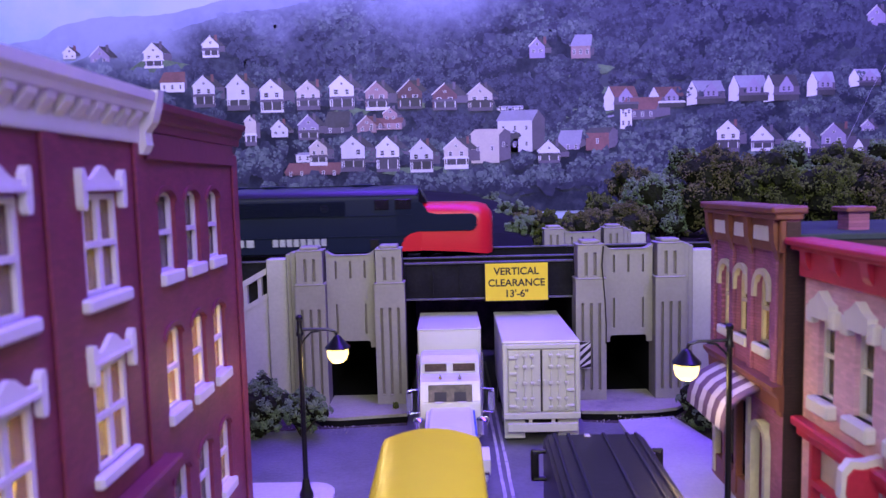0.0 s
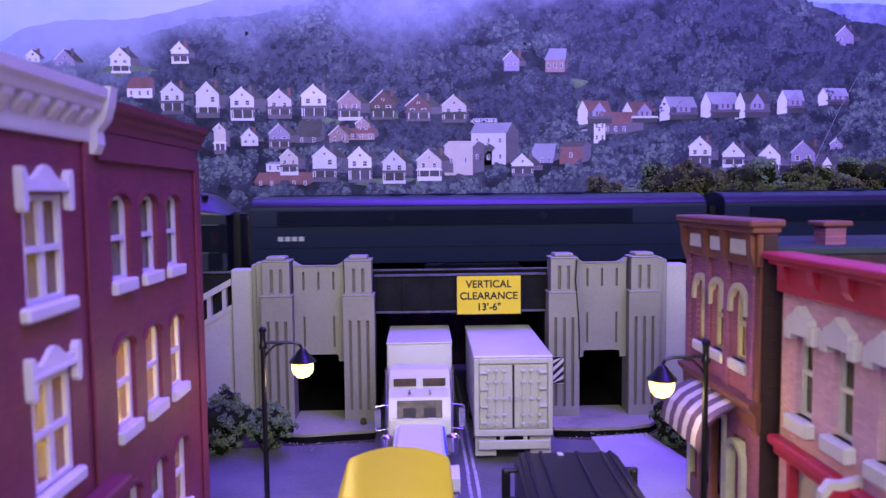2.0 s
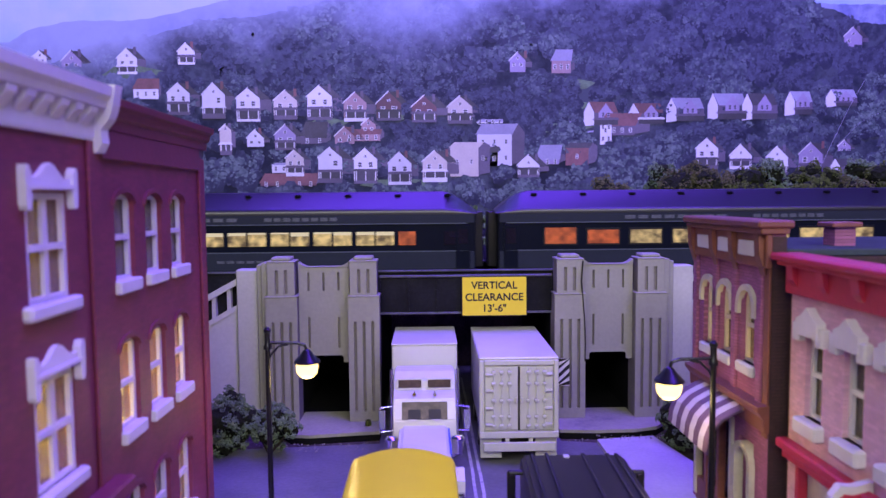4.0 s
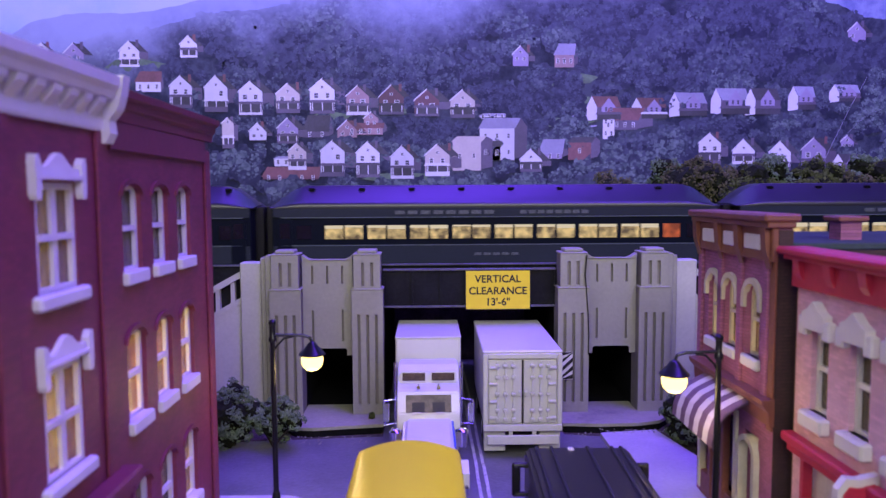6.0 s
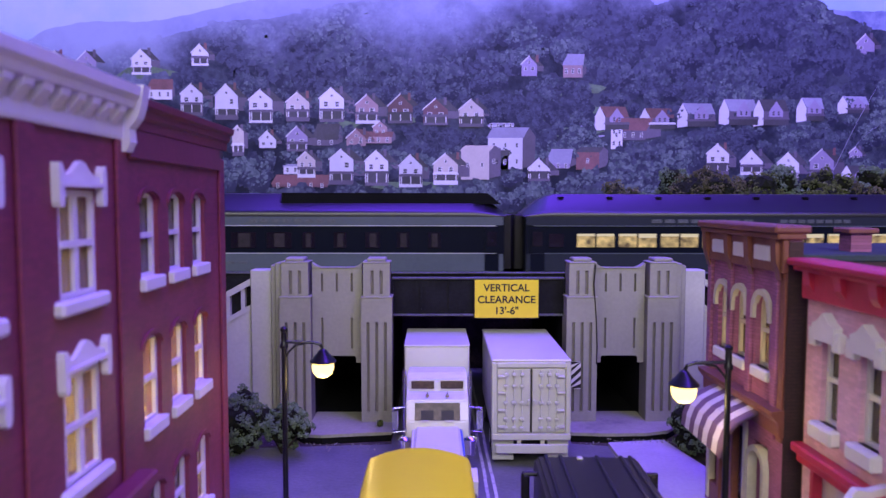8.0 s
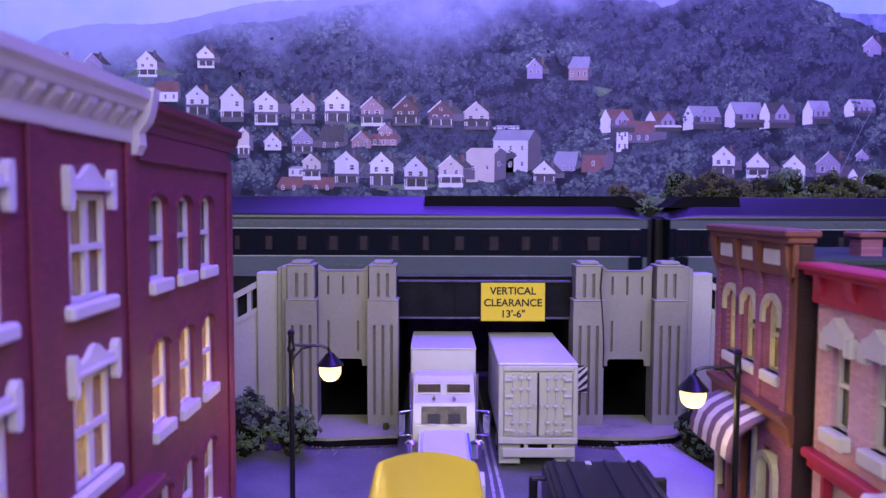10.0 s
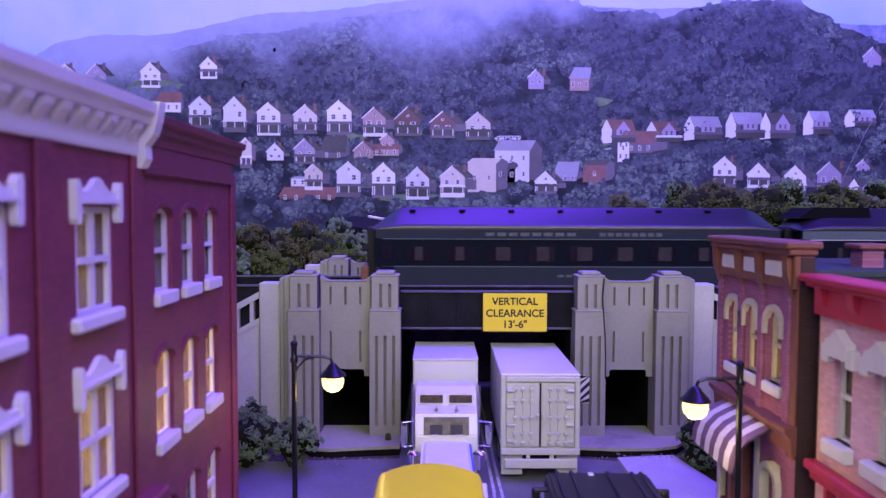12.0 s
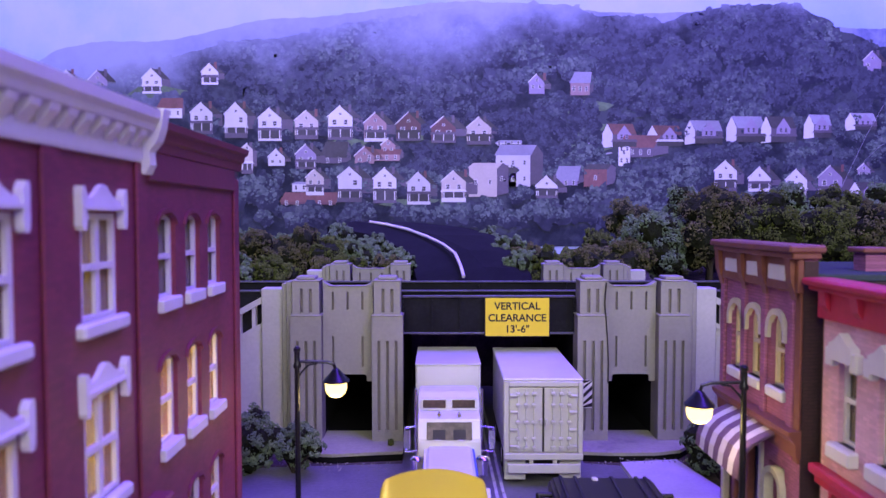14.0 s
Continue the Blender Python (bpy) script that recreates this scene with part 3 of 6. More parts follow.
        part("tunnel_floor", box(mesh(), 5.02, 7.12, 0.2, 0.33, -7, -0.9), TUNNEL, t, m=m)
    return t


def wing(side):
    """Flared wing wall with an open balustrade that falls away from the bridge."""
    t = thing("wing_wall", "pale concrete wing wall with sloping open balustrade", "retaining wall", kind="structure", group="wing walls of the bridge")
    L = 7.5
    ang = math.radians(22)
    m = Matrix.Translation((side * 9.7, 0.35, 0)) @ Matrix(((side * math.cos(ang), 0, 0, 0), (-math.sin(ang), 0, 1, 0), (0, 1, 0, 0), (0, 0, 0, 1)))
    top = lambda u: 6.42 - 0.52 * u
    bm = mesh()
    prism(bm, [(0, -0.2), (L, -0.2), (L, top(L) - 1.34), (0, top(0) - 1.34)], 0, 0.5, "z")
    part("wall_face", bm, PALE_CONCRETE, t, m=m)
    for d0, d1, e in ((-0.28, 0.0, 0.06), (-1.36, -1.12, 0.08)):
        bm = mesh()
        prism(bm, [(0, top(0) + d0), (L, top(L) + d0), (L, top(L) + d1), (0, top(0) + d1)], -e, 0.4, "z")
        part("rail", bm, PALE_CONCRETE, t, m=m)
    u = 0.35
    while u < L - 0.2:
        bm = mesh()
        prism(bm, [(u, top(u) - 1.13), (u + 0.16, top(u + 0.16) - 1.13), (u + 0.16, top(u + 0.16) - 0.27), (u, top(u) - 0.27)], 0.02, 0.3, "z")
        part("baluster", bm, PALE_CONCRETE, t, m=m)
        u += 0.62
    # added black sheet, no part of the balustrade: darkens the gaps between balusters
    bm = mesh()
    prism(bm, [(0, top(0) - 1.13), (L, top(L) - 1.13), (L, top(L) - 0.27), (0, top(0) - 0.27)], 0.34, 0.4, "z")
    part("screen", bm, GIRDER, t, m=m)
    return t


def girder(x0, x1, y, z0, z1, label):
    t = thing("plate_girder", label, "bridge girder", kind="structure", group="girders of the railway bridge")
    part("web", box(mesh(), x0, x1, y + 0.08, y + 0.16, z0, z1 - 0.05), GIRDER, t)
    for a, b in ((z0, z0 + 0.09), (z1 - 0.09, z1)):
        part("flange", box(mesh(), x0, x1, y - 0.02, y + 0.26, a, b, 0.02), FLANGE, t)
    n = 6
    for i in range(n + 1):
        x = x0 + (x1 - x0) * i / n
        part("stiffener", box(mesh(), x - 0.04, x + 0.04, y + 0.01, y + 0.081, z0 + 0.09, z1 - 0.09), GIRDER, t)
    bm = mesh()
    for i in range(60):
        x = x0 + (x1 - x0) * (i + 0.5) / 60
        for z in (z0 + 0.16, z1 - 0.16):
            bmesh.ops.create_icosphere(bm, subdivisions=1, radius=0.022, matrix=Matrix.Translation((x, y + 0.08, z)))
    part("rivets", bm, GIRDER, t)
    return t


def track(y, z, x0, x1):
    t = thing("railway_track", "dark steel rails on tie strip along the viaduct", "railway track", kind="structure", group="tracks of the viaduct")
    for d in (-0.825, 0.825):
        bm = box(mesh(), x0, x1, y + d - 0.04, y + d + 0.04, z, z + 0.2)
        box(bm, x0, x1, y + d - 0.09, y + d + 0.09, z - 0.001, z + 0.04)
        part("rail", bm, RAIL, t)
    bm = mesh()
    x = x0
    while x < x1:
        box(bm, x, x + 0.27, y - 1.5, y + 1.5, z - 0.16, z)
        x += 0.62
    part("ties", bm, TWIG, t, "dark close-set ties", kind="stuff")


TRACK_Y = 5.5
RAIL_Z = 5.25


def build_bridge():
    portal("bridge_abutment", "grey-beige stepped art-deco abutment with foot tunnel", -1, 0.0)
    portal("bridge_abutment", "grey-beige stepped art-deco abutment with cracked pier and foot tunnel", 1, 0.0)
    for s in (-1, 1):
        portal("rear_parapet", "pale stepped parapet across the tracks", s, 10.6, False)
        wing(s)
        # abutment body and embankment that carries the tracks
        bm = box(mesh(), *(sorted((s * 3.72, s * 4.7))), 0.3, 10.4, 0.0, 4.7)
        part("underpass_wall", bm, TAR_AND_WALL, None, "dark wall of the road underpass", kind="structure", category="wall")
        bm = box(mesh(), *(sorted((s * 3.9, s * 266))), 0.62, 10.0, 4.72, 4.98)
        part("track_bed", bm, GRAVEL, None, "dark ballasted track bed", kind="structure", category="track bed")
        part("embankment", box(mesh(), *(sorted((s * 9.8, s * 266))), 0.95, 10.2, 0.0, 4.72), EARTH, None, "dark earth embankment behind the wing wall", kind="structure", category="embankment")
        part("infill", box(mesh(), *(sorted((s * 7.5, s * 9.8))), 0.95, 10.2, 0.0, 4.72), TAR_AND_WALL, None, "dark infill behind the abutment", kind="structure", category="embankment")
    part("bridge_deck", box(mesh(), -3.9, 3.9, 0.75, 10.4, 4.86, 4.98), GIRDER, None, "black bridge deck over the street", kind="structure", category="bridge deck")
    girder(-3.72, 3.72, 0.35, 4.74, 6.42, "black riveted plate girder carrying the yellow sign")
    girder(-14, 14, 3.45, 5.0, 6.34, "black plate girder between the two tracks")
    girder(-14, 14, 7.5, 5.0, 6.42, "black plate girder behind the tracks")
    track(2.1, 5.1, -266, 266)
    track(TRACK_Y, 5.05, -266, 266)
    # crack in the pier
    bm = mesh()
    pts = [(4.86, 7.05), (4.80, 6.2), (4.86, 5.5), (4.93, 4.6), (4.97, 3.6), (4.96, 2.8)]
    for a, b in zip(pts, pts[1:]):
        prism(bm, [(a[0] - 0.025, a[1]), (b[0] - 0.025, b[1]), (b[0] + 0.025, b[1]), (a[0] + 0.025, a[1])], -0.53, -0.45, "y")
    part("pier_seam", bm, INK, None, "dark glued seam down the pier", kind="structure", category="crack")


def text_line(body, x, z, y, size, mat, parent):
    cu = bpy.data.curves.new("lettering", "FONT")
    cu.body, cu.align_x, cu.align_y = body, "CENTER", "CENTER"
    cu.size, cu.extrude, cu.offset = size * C, 0.00004, 0.00009
    cu.materials.append(mat)
    ob = new("lettering", cu)
    ob.matrix_world = pose(x * C, y * C, z * C, 90, 0, 0)
    ob.parent = parent
    return ob


def build_clearance_sign():
    t = thing("clearance_sign", "yellow board sign with black clearance lettering on the girder", "sign")
    part("board", box(mesh(), -0.19, 2.60, 0.20, 0.29, 4.66, 6.36, 0.012), SIGN_YELLOW, t)
    bm = mesh()
    for x0, x1, z0, z1 in ((-0.19, 2.60, 4.655, 4.685), (-0.19, 2.60, 6.335, 6.365), (-0.195, -0.165, 4.66, 6.36), (2.575, 2.605, 4.66, 6.36)):
        box(bm, x0, x1, 0.195, 0.295, z0, z1)
    part("edge_line", bm, INK, t, "thin dark sign edge")
    for body, z in (("VERTICAL", 5.97), ("CLEARANCE", 5.46), ("13'-6\"", 4.98)):
        text_line(body, 1.2, z, 0.19, 0.445, INK, t)


def build_hazard_board():
    t = thing("hazard_board", "small black and white diagonal striped hazard board", "sign")
    x0, x1, z0, z1 = 3.74, 4.28, 1.78, 2.95
    part("board", box(mesh(), x0, x1, -0.62, -0.56, z0, z1, 0.01), WHITE_TRIM, t)
    for k in range(6):
        a = z0 - 0.45 + k * 0.36
        pts = []
        poly = [(x0, a), (x1, a + 0.5), (x1, a + 0.68), (x0, a + 0.18)]
        poly = [(p, min(max(q, z0), z1)) for p, q in poly]
        if abs(poly[0][1] - poly[3][1]) + abs(poly[1][1] - poly[2][1]) < 0.02:
            continue
        bm = mesh()
        try:
            prism(bm, poly, -0.626, -0.618, "y")
        except ValueError:
            continue
        part("stripe", bm, INK, t, "black diagonal stripe")


# ---- street buildings ----
def sash(parent, m, u0, u1, v0, v1, arched=False, mat=None, cross=True, deep=-0.22):
    """A recessed sash window: frame, glazing bars, pane."""
    mat = mat or WHITE_TRIM
    bm = mesh()
    f = 0.11
    lbox(bm, u0, u0 + f, v0, v1, deep, deep + 0.09)
    lbox(bm, u1 - f, u1, v0, v1, deep, deep + 0.09)
    lbox(bm, u0 + f, u1 - f, v1 - f, v1, deep, deep + 0.09)
    lbox(bm, u0 + f, u1 - f, v0, v0 + f * 0.8, deep, deep + 0.09)
    vm = (v0 + v1) / 2
    lbox(bm, u0 + f, u1 - f, vm - 0.055, vm + 0.055, deep + 0.01, deep + 0.11)
    if cross:
        c = (u0 + u1) / 2
        lbox(bm, c - 0.075, c + 0.075, v0 + f * 0.8, v1 - f, deep + 0.005, deep + 0.08)
    win = part("window_frame", bm, mat, parent, "white sash window frame", m=m)
    part("pane", box(mesh(), u0, u1, v0, v1, deep - 0.04, deep - 0.02), PANE, win, m=m)
    return win


PANE = glass("hazy_window_pane", (0.30, 0.25, 0.20), 0.22, 0.5)
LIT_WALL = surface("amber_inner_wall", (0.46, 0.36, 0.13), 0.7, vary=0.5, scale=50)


def pediment_window(parent, m, c, v0, v1, w=1.5):
    h = w / 2
    sash(parent, m, c - 0.66, c + 0.66, v0, v1, deep=-0.12)
    part("window_sill", box(mesh(), c - h - 0.10, c + h + 0.10, v0 - 0.26, v0 + 0.0, -0.2, 0.16, 0.05), WHITE_TRIM, parent, m=m)
    bm = mesh()
    y = v1 + 0.04
    prism(bm, [(c - h, y), (c + h, y), (c + h, y + 0.22), (c + h - 0.28, y + 0.20), (c + 0.30, y + 0.28), (c + 0.12, y + 0.42), (c, y + 0.46), (c - 0.12, y + 0.42), (c - 0.30, y + 0.28), (c - h + 0.28, y + 0.20), (c - h, y + 0.22)], -0.05, 0.10, "z")
    prism(bm, [(c - h - 0.06, y + 0.02), (c + h + 0.06, y + 0.02), (c + h + 0.06, y + 0.09), (c - h - 0.06, y + 0.09)], -0.05, 0.15, "z")
    for s in (-1, 1):
        e = c + s * (h + 0.0)
        prism(bm, [(e - 0.08, y - 0.24), (e - 0.04, y - 0.32), (e + 0.04, y - 0.32), (e + 0.08, y - 0.24), (e + 0.09, y + 0.28), (e + 0.04 + s * 0.03, y + 0.40), (e - 0.04 + s * 0.03, y + 0.40), (e - 0.09, y + 0.28)], -0.02, 0.14, "z")
    part("window_hood", bm, WHITE_TRIM, parent, "white scrolled pediment", m=m)


def arched_window(parent, m, c, v0, v1, w=0.95):
    h = w / 2
    sash(parent, m, c - h, c + h, v0, v1, cross=False, deep=-0.19)
    part("window_sill", box(mesh(), c - h - 0.06, c + h + 0.08, v0 - 0.26, v0 + 0.02, -0.36, 0.13, 0.03), WHITE_TRIM, parent, m=m)
    bm = mesh()
    arch_band(bm, c - h - 0.02, c + h + 0.02, v1 - 0.22, 0.26, 0.10, -0.02, 0.05)
    part("window_arch", bm, RED_PLAIN, parent, m=m)


def build_left_building():
    t = thing("brick_building", "three-storey maroon brick corner building with lit windows", "building")
    m = facing("+x", -7.98)
    Y1, YM, Y0 = -10.1, -16.45, -29.0
    arch_c, arch_w = (-15.15, -13.55, -11.95), 0.98
    ped_c = (-18.22, -21.35, -24.5, -27.6)
    floors = ((8.05, 9.85), (4.92, 6.80), (1.75, 3.55))
    holes = [(c - arch_w / 2, c + arch_w / 2, a, b) for c in arch_c for a, b in floors]
    bm = mesh()
    wall_sheet(bm, YM, Y1, 0.0, 11.2, holes, 0.35)
    for c in arch_c:
        for a, b in floors:
            arch_fill(bm, c - arch_w / 2, c + arch_w / 2, b - 0.22, b, 0.3)
    part("side_wall", bm, RED_BRICK, t, m=m)
    holes = [(c - 0.66, c + 0.66, a, b) for c in ped_c for a, b in floors]
    bm = mesh()
    wall_sheet(bm, Y0, YM, 0.0, 11.2, holes, 0.35)
    part("front_wall", bm, RED_BRICK, t, m=m)
    part("end_wall", box(mesh(), -20, -7.98, -10.1, -9.8, 0, 11.2), RED_BRICK, t)
    part("end_wall", box(mesh(), -20, -7.98, -29.3, -29.0, 0, 11.2), RED_BRICK, t)
    part("back_wall", box(mesh(), -20.3, -20, -29.3, -9.8, 0, 11.2), RED_BRICK, t)
    part("roof", box(mesh(), -20, -7.95, -29.0, -9.75, 10.9, 11.1), ROOF_DARK, t)
    # raised strips: corner, piers between bays, panel head
    for y, w in ((-10.05, 0.46), (-16.55, 0.5), (-19.82, 0.5), (-22.95, 0.5), (-26.1, 0.5)):
        part("brick_pier", box(mesh(), y - w / 2, y + w / 2, 0.0, 10.86, 0.0, 0.07, 0.03), RED_BRICK, t, m=m)
    part("panel_head", box(mesh(), -16.3, -10.3, 10.52, 11.1, 0.0, 0.10, 0.02), RED_PLAIN, t, m=m)
    bm = mesh()
    prism(bm, [(11.1, -0.3), (11.1, 0.12), (11.3, 0.14), (11.36, 0.22), (11.5, 0.24), (11.56, 0.34), (11.7, 0.36), (11.72, -0.3)], -16.3, -9.75, "x")
    part("brick_cornice", bm, RED_PLAIN, t, m=m)
    # white bracketed cornice
    bm = mesh()
    prism(bm, [(10.84, -0.3), (10.84, 0.08), (10.9, 0.10), (11.42, 0.10), (11.44, 0.34), (11.56, 0.38), (11.66, 0.46), (11.84, 0.48), (11.86, -0.3)], Y0, -16.3, "x")
    cor = part("white_cornice", bm, WHITE_TRIM, t, "white moulded roof cornice", m=m)
    y = -17.0
    while y > Y0:
        bm = mesh()
        prism(bm, [(11.43, 0.09), (11.43, 0.32), (11.32, 0.30), (11.16, 0.16), (11.08, 0.09)], y - 0.14, y + 0.14, "x")
        part("bracket", bm, WHITE_TRIM, cor, m=m)
        y -= 0.52
    bm = mesh()
    prism(bm, [(11.88, -0.2), (11.88, 0.52), (11.5, 0.46), (11.25, 0.38), (11.05, 0.22), (10.8, 0.24), (10.62, 0.15), (10.6, -0.2)], -16.58, -16.26, "x")
    part("corner_scroll", bm, WHITE_TRIM, cor, m=m)
    for c in arch_c:
        for a, b in floors:
            arched_window(t, m, c, a, b, arch_w)
    for c in ped_c:
        for a, b in floors:
            pediment_window(t, m, c, a, b)
    # shop cornice low on the front
    bm = box(mesh(), Y0, -16.1, 3.95, 4.25, 0.0, 0.45, 0.05)
    box(bm, Y0, -16.2, 3.7, 3.95, 0.0, 0.28, 0.04)
    part("shop_cornice", bm, RED_PLAIN, t, m=m)
    # inside: floors, an amber wall and bulbs
    for z in (4.3, 7.4, 10.6):
        part("inner_floor", box(mesh(), -19.9, -8.3, -28.9, -9.8, z, z + 0.1), LIT_WALL, t)
    part("inner_wall", box(mesh(), -12.6, -12.4, -28.9, -9.8, 0.1, 10.6), LIT_WALL, t)
    for y in (-16.6, -22.8):
        part("inner_wall", box(mesh(), -12.4, -8.3, y - 0.08, y + 0.08, 0.1, 10.6), LIT_WALL, t)


def build_lights_inside():
    amber = (1.0, 0.74, 0.22)
    for y, z, p in ((-15.3, 5.4, 0.045), (-13.0, 5.2, 0.036), (-11.6, 2.4, 0.032), (-18.0, 5.2, 0.018), (-21.2, 5.2, 0.022), (-17.9, 8.3, 0.005), (-21.0, 8.3, 0.005)):
        bulb_lamp("inner_bulb", -9.6, y, z, p, amber, 0.003)
    for y in (-9.4, -11.6):
        bulb_lamp("shop_bulb", 8.2, y, 5.6, 0.009, amber, 0.003)


def build_brown_building():
    t = thing("shop_building", "narrow red-brown brick shop with rust cornice and striped awning", "building")
    F = 6.85
    m = facing("-x", F)          # local u = -y
    U0, U1 = 7.9, 12.85
    cs = (8.97, 10.18, 11.58)
    w = 0.78
    holes = [(c - w / 2, c + w / 2, 5.25, 7.25) for c in cs] + [(8.2, 10.8, 0.5, 3.3), (11.2, 12.1, 0.2, 3.2)]
    bm = mesh()
    wall_sheet(bm, U0, U1, 0.0, 9.0, holes, 0.35)
    for c in cs:
        arch_fill(bm, c - w / 2, c + w / 2, 6.80, 7.25, 0.3)
    part("front_wall", bm, BROWN_BRICK, t, m=m)
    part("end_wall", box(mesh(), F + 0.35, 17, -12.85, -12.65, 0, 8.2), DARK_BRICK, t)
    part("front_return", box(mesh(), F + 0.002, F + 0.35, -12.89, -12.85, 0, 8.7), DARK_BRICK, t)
    part("corner_strip", box(mesh(), 12.58, 12.87, 3.6, 8.75, 0.0, 0.06, 0.02), RUST, t, "rust-brown corner strip", m=m)
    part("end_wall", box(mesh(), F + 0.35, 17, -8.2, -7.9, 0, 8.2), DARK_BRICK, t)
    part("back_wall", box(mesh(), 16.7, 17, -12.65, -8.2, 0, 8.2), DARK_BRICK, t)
    part("roof", box(mesh(), F + 0.35, 17.1, -12.9, -7.8, 8.2, 8.38, 0.03), SLATE, t, "grey-green flat roof")
    for u in (8.05, 9.56, 10.88, 12.4):
        part("brick_pier", box(mesh(), u - 0.14, u + 0.14, 3.6, 7.9, 0.0, 0.1, 0.02), BROWN_BRICK, t, m=m)
    # rust cornice with white inset panels
    bm = box(mesh(), U0 - 0.05, U1 + 0.05, 7.9, 8.75, 0.0, 0.16, 0.03)
    for u in (8.0, 9.65, 11.0, 12.6):
        prism(bm, [(7.7, 0.1), (8.8, 0.1), (8.8, 0.3), (8.2, 0.26), (7.9, 0.16)], u - 0.14, u + 0.14, "x")
    box(bm, U0 - 0.1, U1 + 0.1, 8.75, 8.90, -0.4, 0.32, 0.03)
    box(bm, U0 - 0.15, U1 + 0.15, 8.90, 9.10, -0.5, 0.42, 0.05)
    part("cornice", bm, RUST, t, "rust-brown bracketed cornice", m=m)
    for a, b in ((8.4, 9.35), (9.95, 10.75), (11.3, 12.25)):
        part("cornice_panel", box(mesh(), a, b, 8.15, 8.55, 0.12, 0.19, 0.03), WHITE_TRIM, t, "white inset panel", m=m)
    for c in cs:
        sash(t, m, c - w / 2, c + w / 2, 5.25, 7.25, cross=False, mat=CREAM)
        bm = mesh()
        arch_band(bm, c - w / 2 - 0.02, c + w / 2 + 0.02, 6.75, 0.46, 0.16, -0.05, 0.10, foot=0.22)
        part("window_arch", bm, CREAM, t, "cream window arch", m=m)
        part("window_sill", box(mesh(), c - w / 2 - 0.10, c + w / 2 + 0.10, 4.95, 5.25, -0.2, 0.12, 0.04), WHITE_TRIM, t, m=m)
    bm = mesh()
    prism(bm, [(3.75, 0.0), (3.75, 0.12), (4.1, 0.14), (4.3, 0.3), (4.42, 0.32), (4.46, 0.0)], U0 - 0.05, U1 + 0.05, "x")
    part("shop_cornice", bm, RUST, t, "rust-brown shop cornice", m=m)
    # shop front: glazing, posts, arched door
    for u in (8.2, 9.05, 9.95, 10.8):
        part("shop_post", box(mesh(), u - 0.1, u + 0.1, 0.3, 3.6, -0.15, 0.08, 0.03), CREAM if u in (8.2, 10.8) else RUST, t, m=m)
    part("shop_glass", box(mesh(), 8.2, 10.8, 0.5, 3.3, -0.3, -0.26), CAR_GLASS, t, m=m)
    part("shop_stall", box(mesh(), 8.2, 10.8, 0.15, 0.9, -0.2, 0.03, 0.02), RUST, t, m=m)
    bm = mesh()
    arch_band(bm, 11.27, 12.03, 2.6, 0.38, 0.16, -0.1, 0.16, foot=2.4)
    part("door_arch", bm, CREAM, t, "cream arched door surround", m=m)
    part("door", box(mesh(), 11.25, 12.05, 0.2, 3.0, -0.3, -0.2, 0.02), CREAM, t, m=m)
    # awning in stripes
    aw = part("awning_frame", box(mesh(), 8.85, 11.8, 3.9, 3.98, 0.0, 0.1), POST_BLACK, t, m=m)
    n = 9
    for i in range(n):
        a, b = 8.75 + 3.1 * i / n, 8.75 + 3.1 * (i + 1) / n
        rows = [(4.12, 0.10), (3.98, 0.42), (3.80, 0.74), (3.54, 0.98), (3.20, 1.10), (2.84, 1.14)]
        bm = mesh()
        front = [[bm.verts.new((u, z, w_)) for u in (a, b)] for z, w_ in rows]
        back = [[bm.verts.new((u, z - 0.04, w_ - 0.05)) for u in (a, b)] for z, w_ in rows]
        for p, q in zip(front, front[1:]):
            bm.faces.new((p[0], p[1], q[1], q[0]))
        for p, q in zip(back, back[1:]):
            bm.faces.new((p[1], p[0], q[0], q[1]))
        bm.faces.new((front[-1][0], front[-1][1], back[-1][1], back[-1][0]))
        part("awning_stripe", bm, STRIPE_LIGHT if i % 2 else STRIPE_DARK, aw, "pale awning stripe" if i % 2 else "mauve awning stripe", m=m)
    part("inner_wall", box(mesh(), 9.4, 9.5, -12.1, -8.3, 0.1, 8.1), LIT_WALL, t)
    part("inner_floor", box(mesh(), 7.3, 9.4, -12.1, -8.3, 4.5, 4.6), LIT_WALL, t)
    # chimney on the roof
    ch = part("chimney", box(mesh(), 8.95, 9.5, -11.9, -11.35, 8.38, 8.86), BROWN_BRICK, t, "brick chimney")
    part("chimney_cap", box(mesh(), 8.83, 9.62, -12.02, -11.23, 8.86, 9.0, 0.03), RUST, ch)


SLATE = surface("grey_green_roof", (0.045, 0.06, 0.055), 0.9, vary=0.2, spec=0.1)


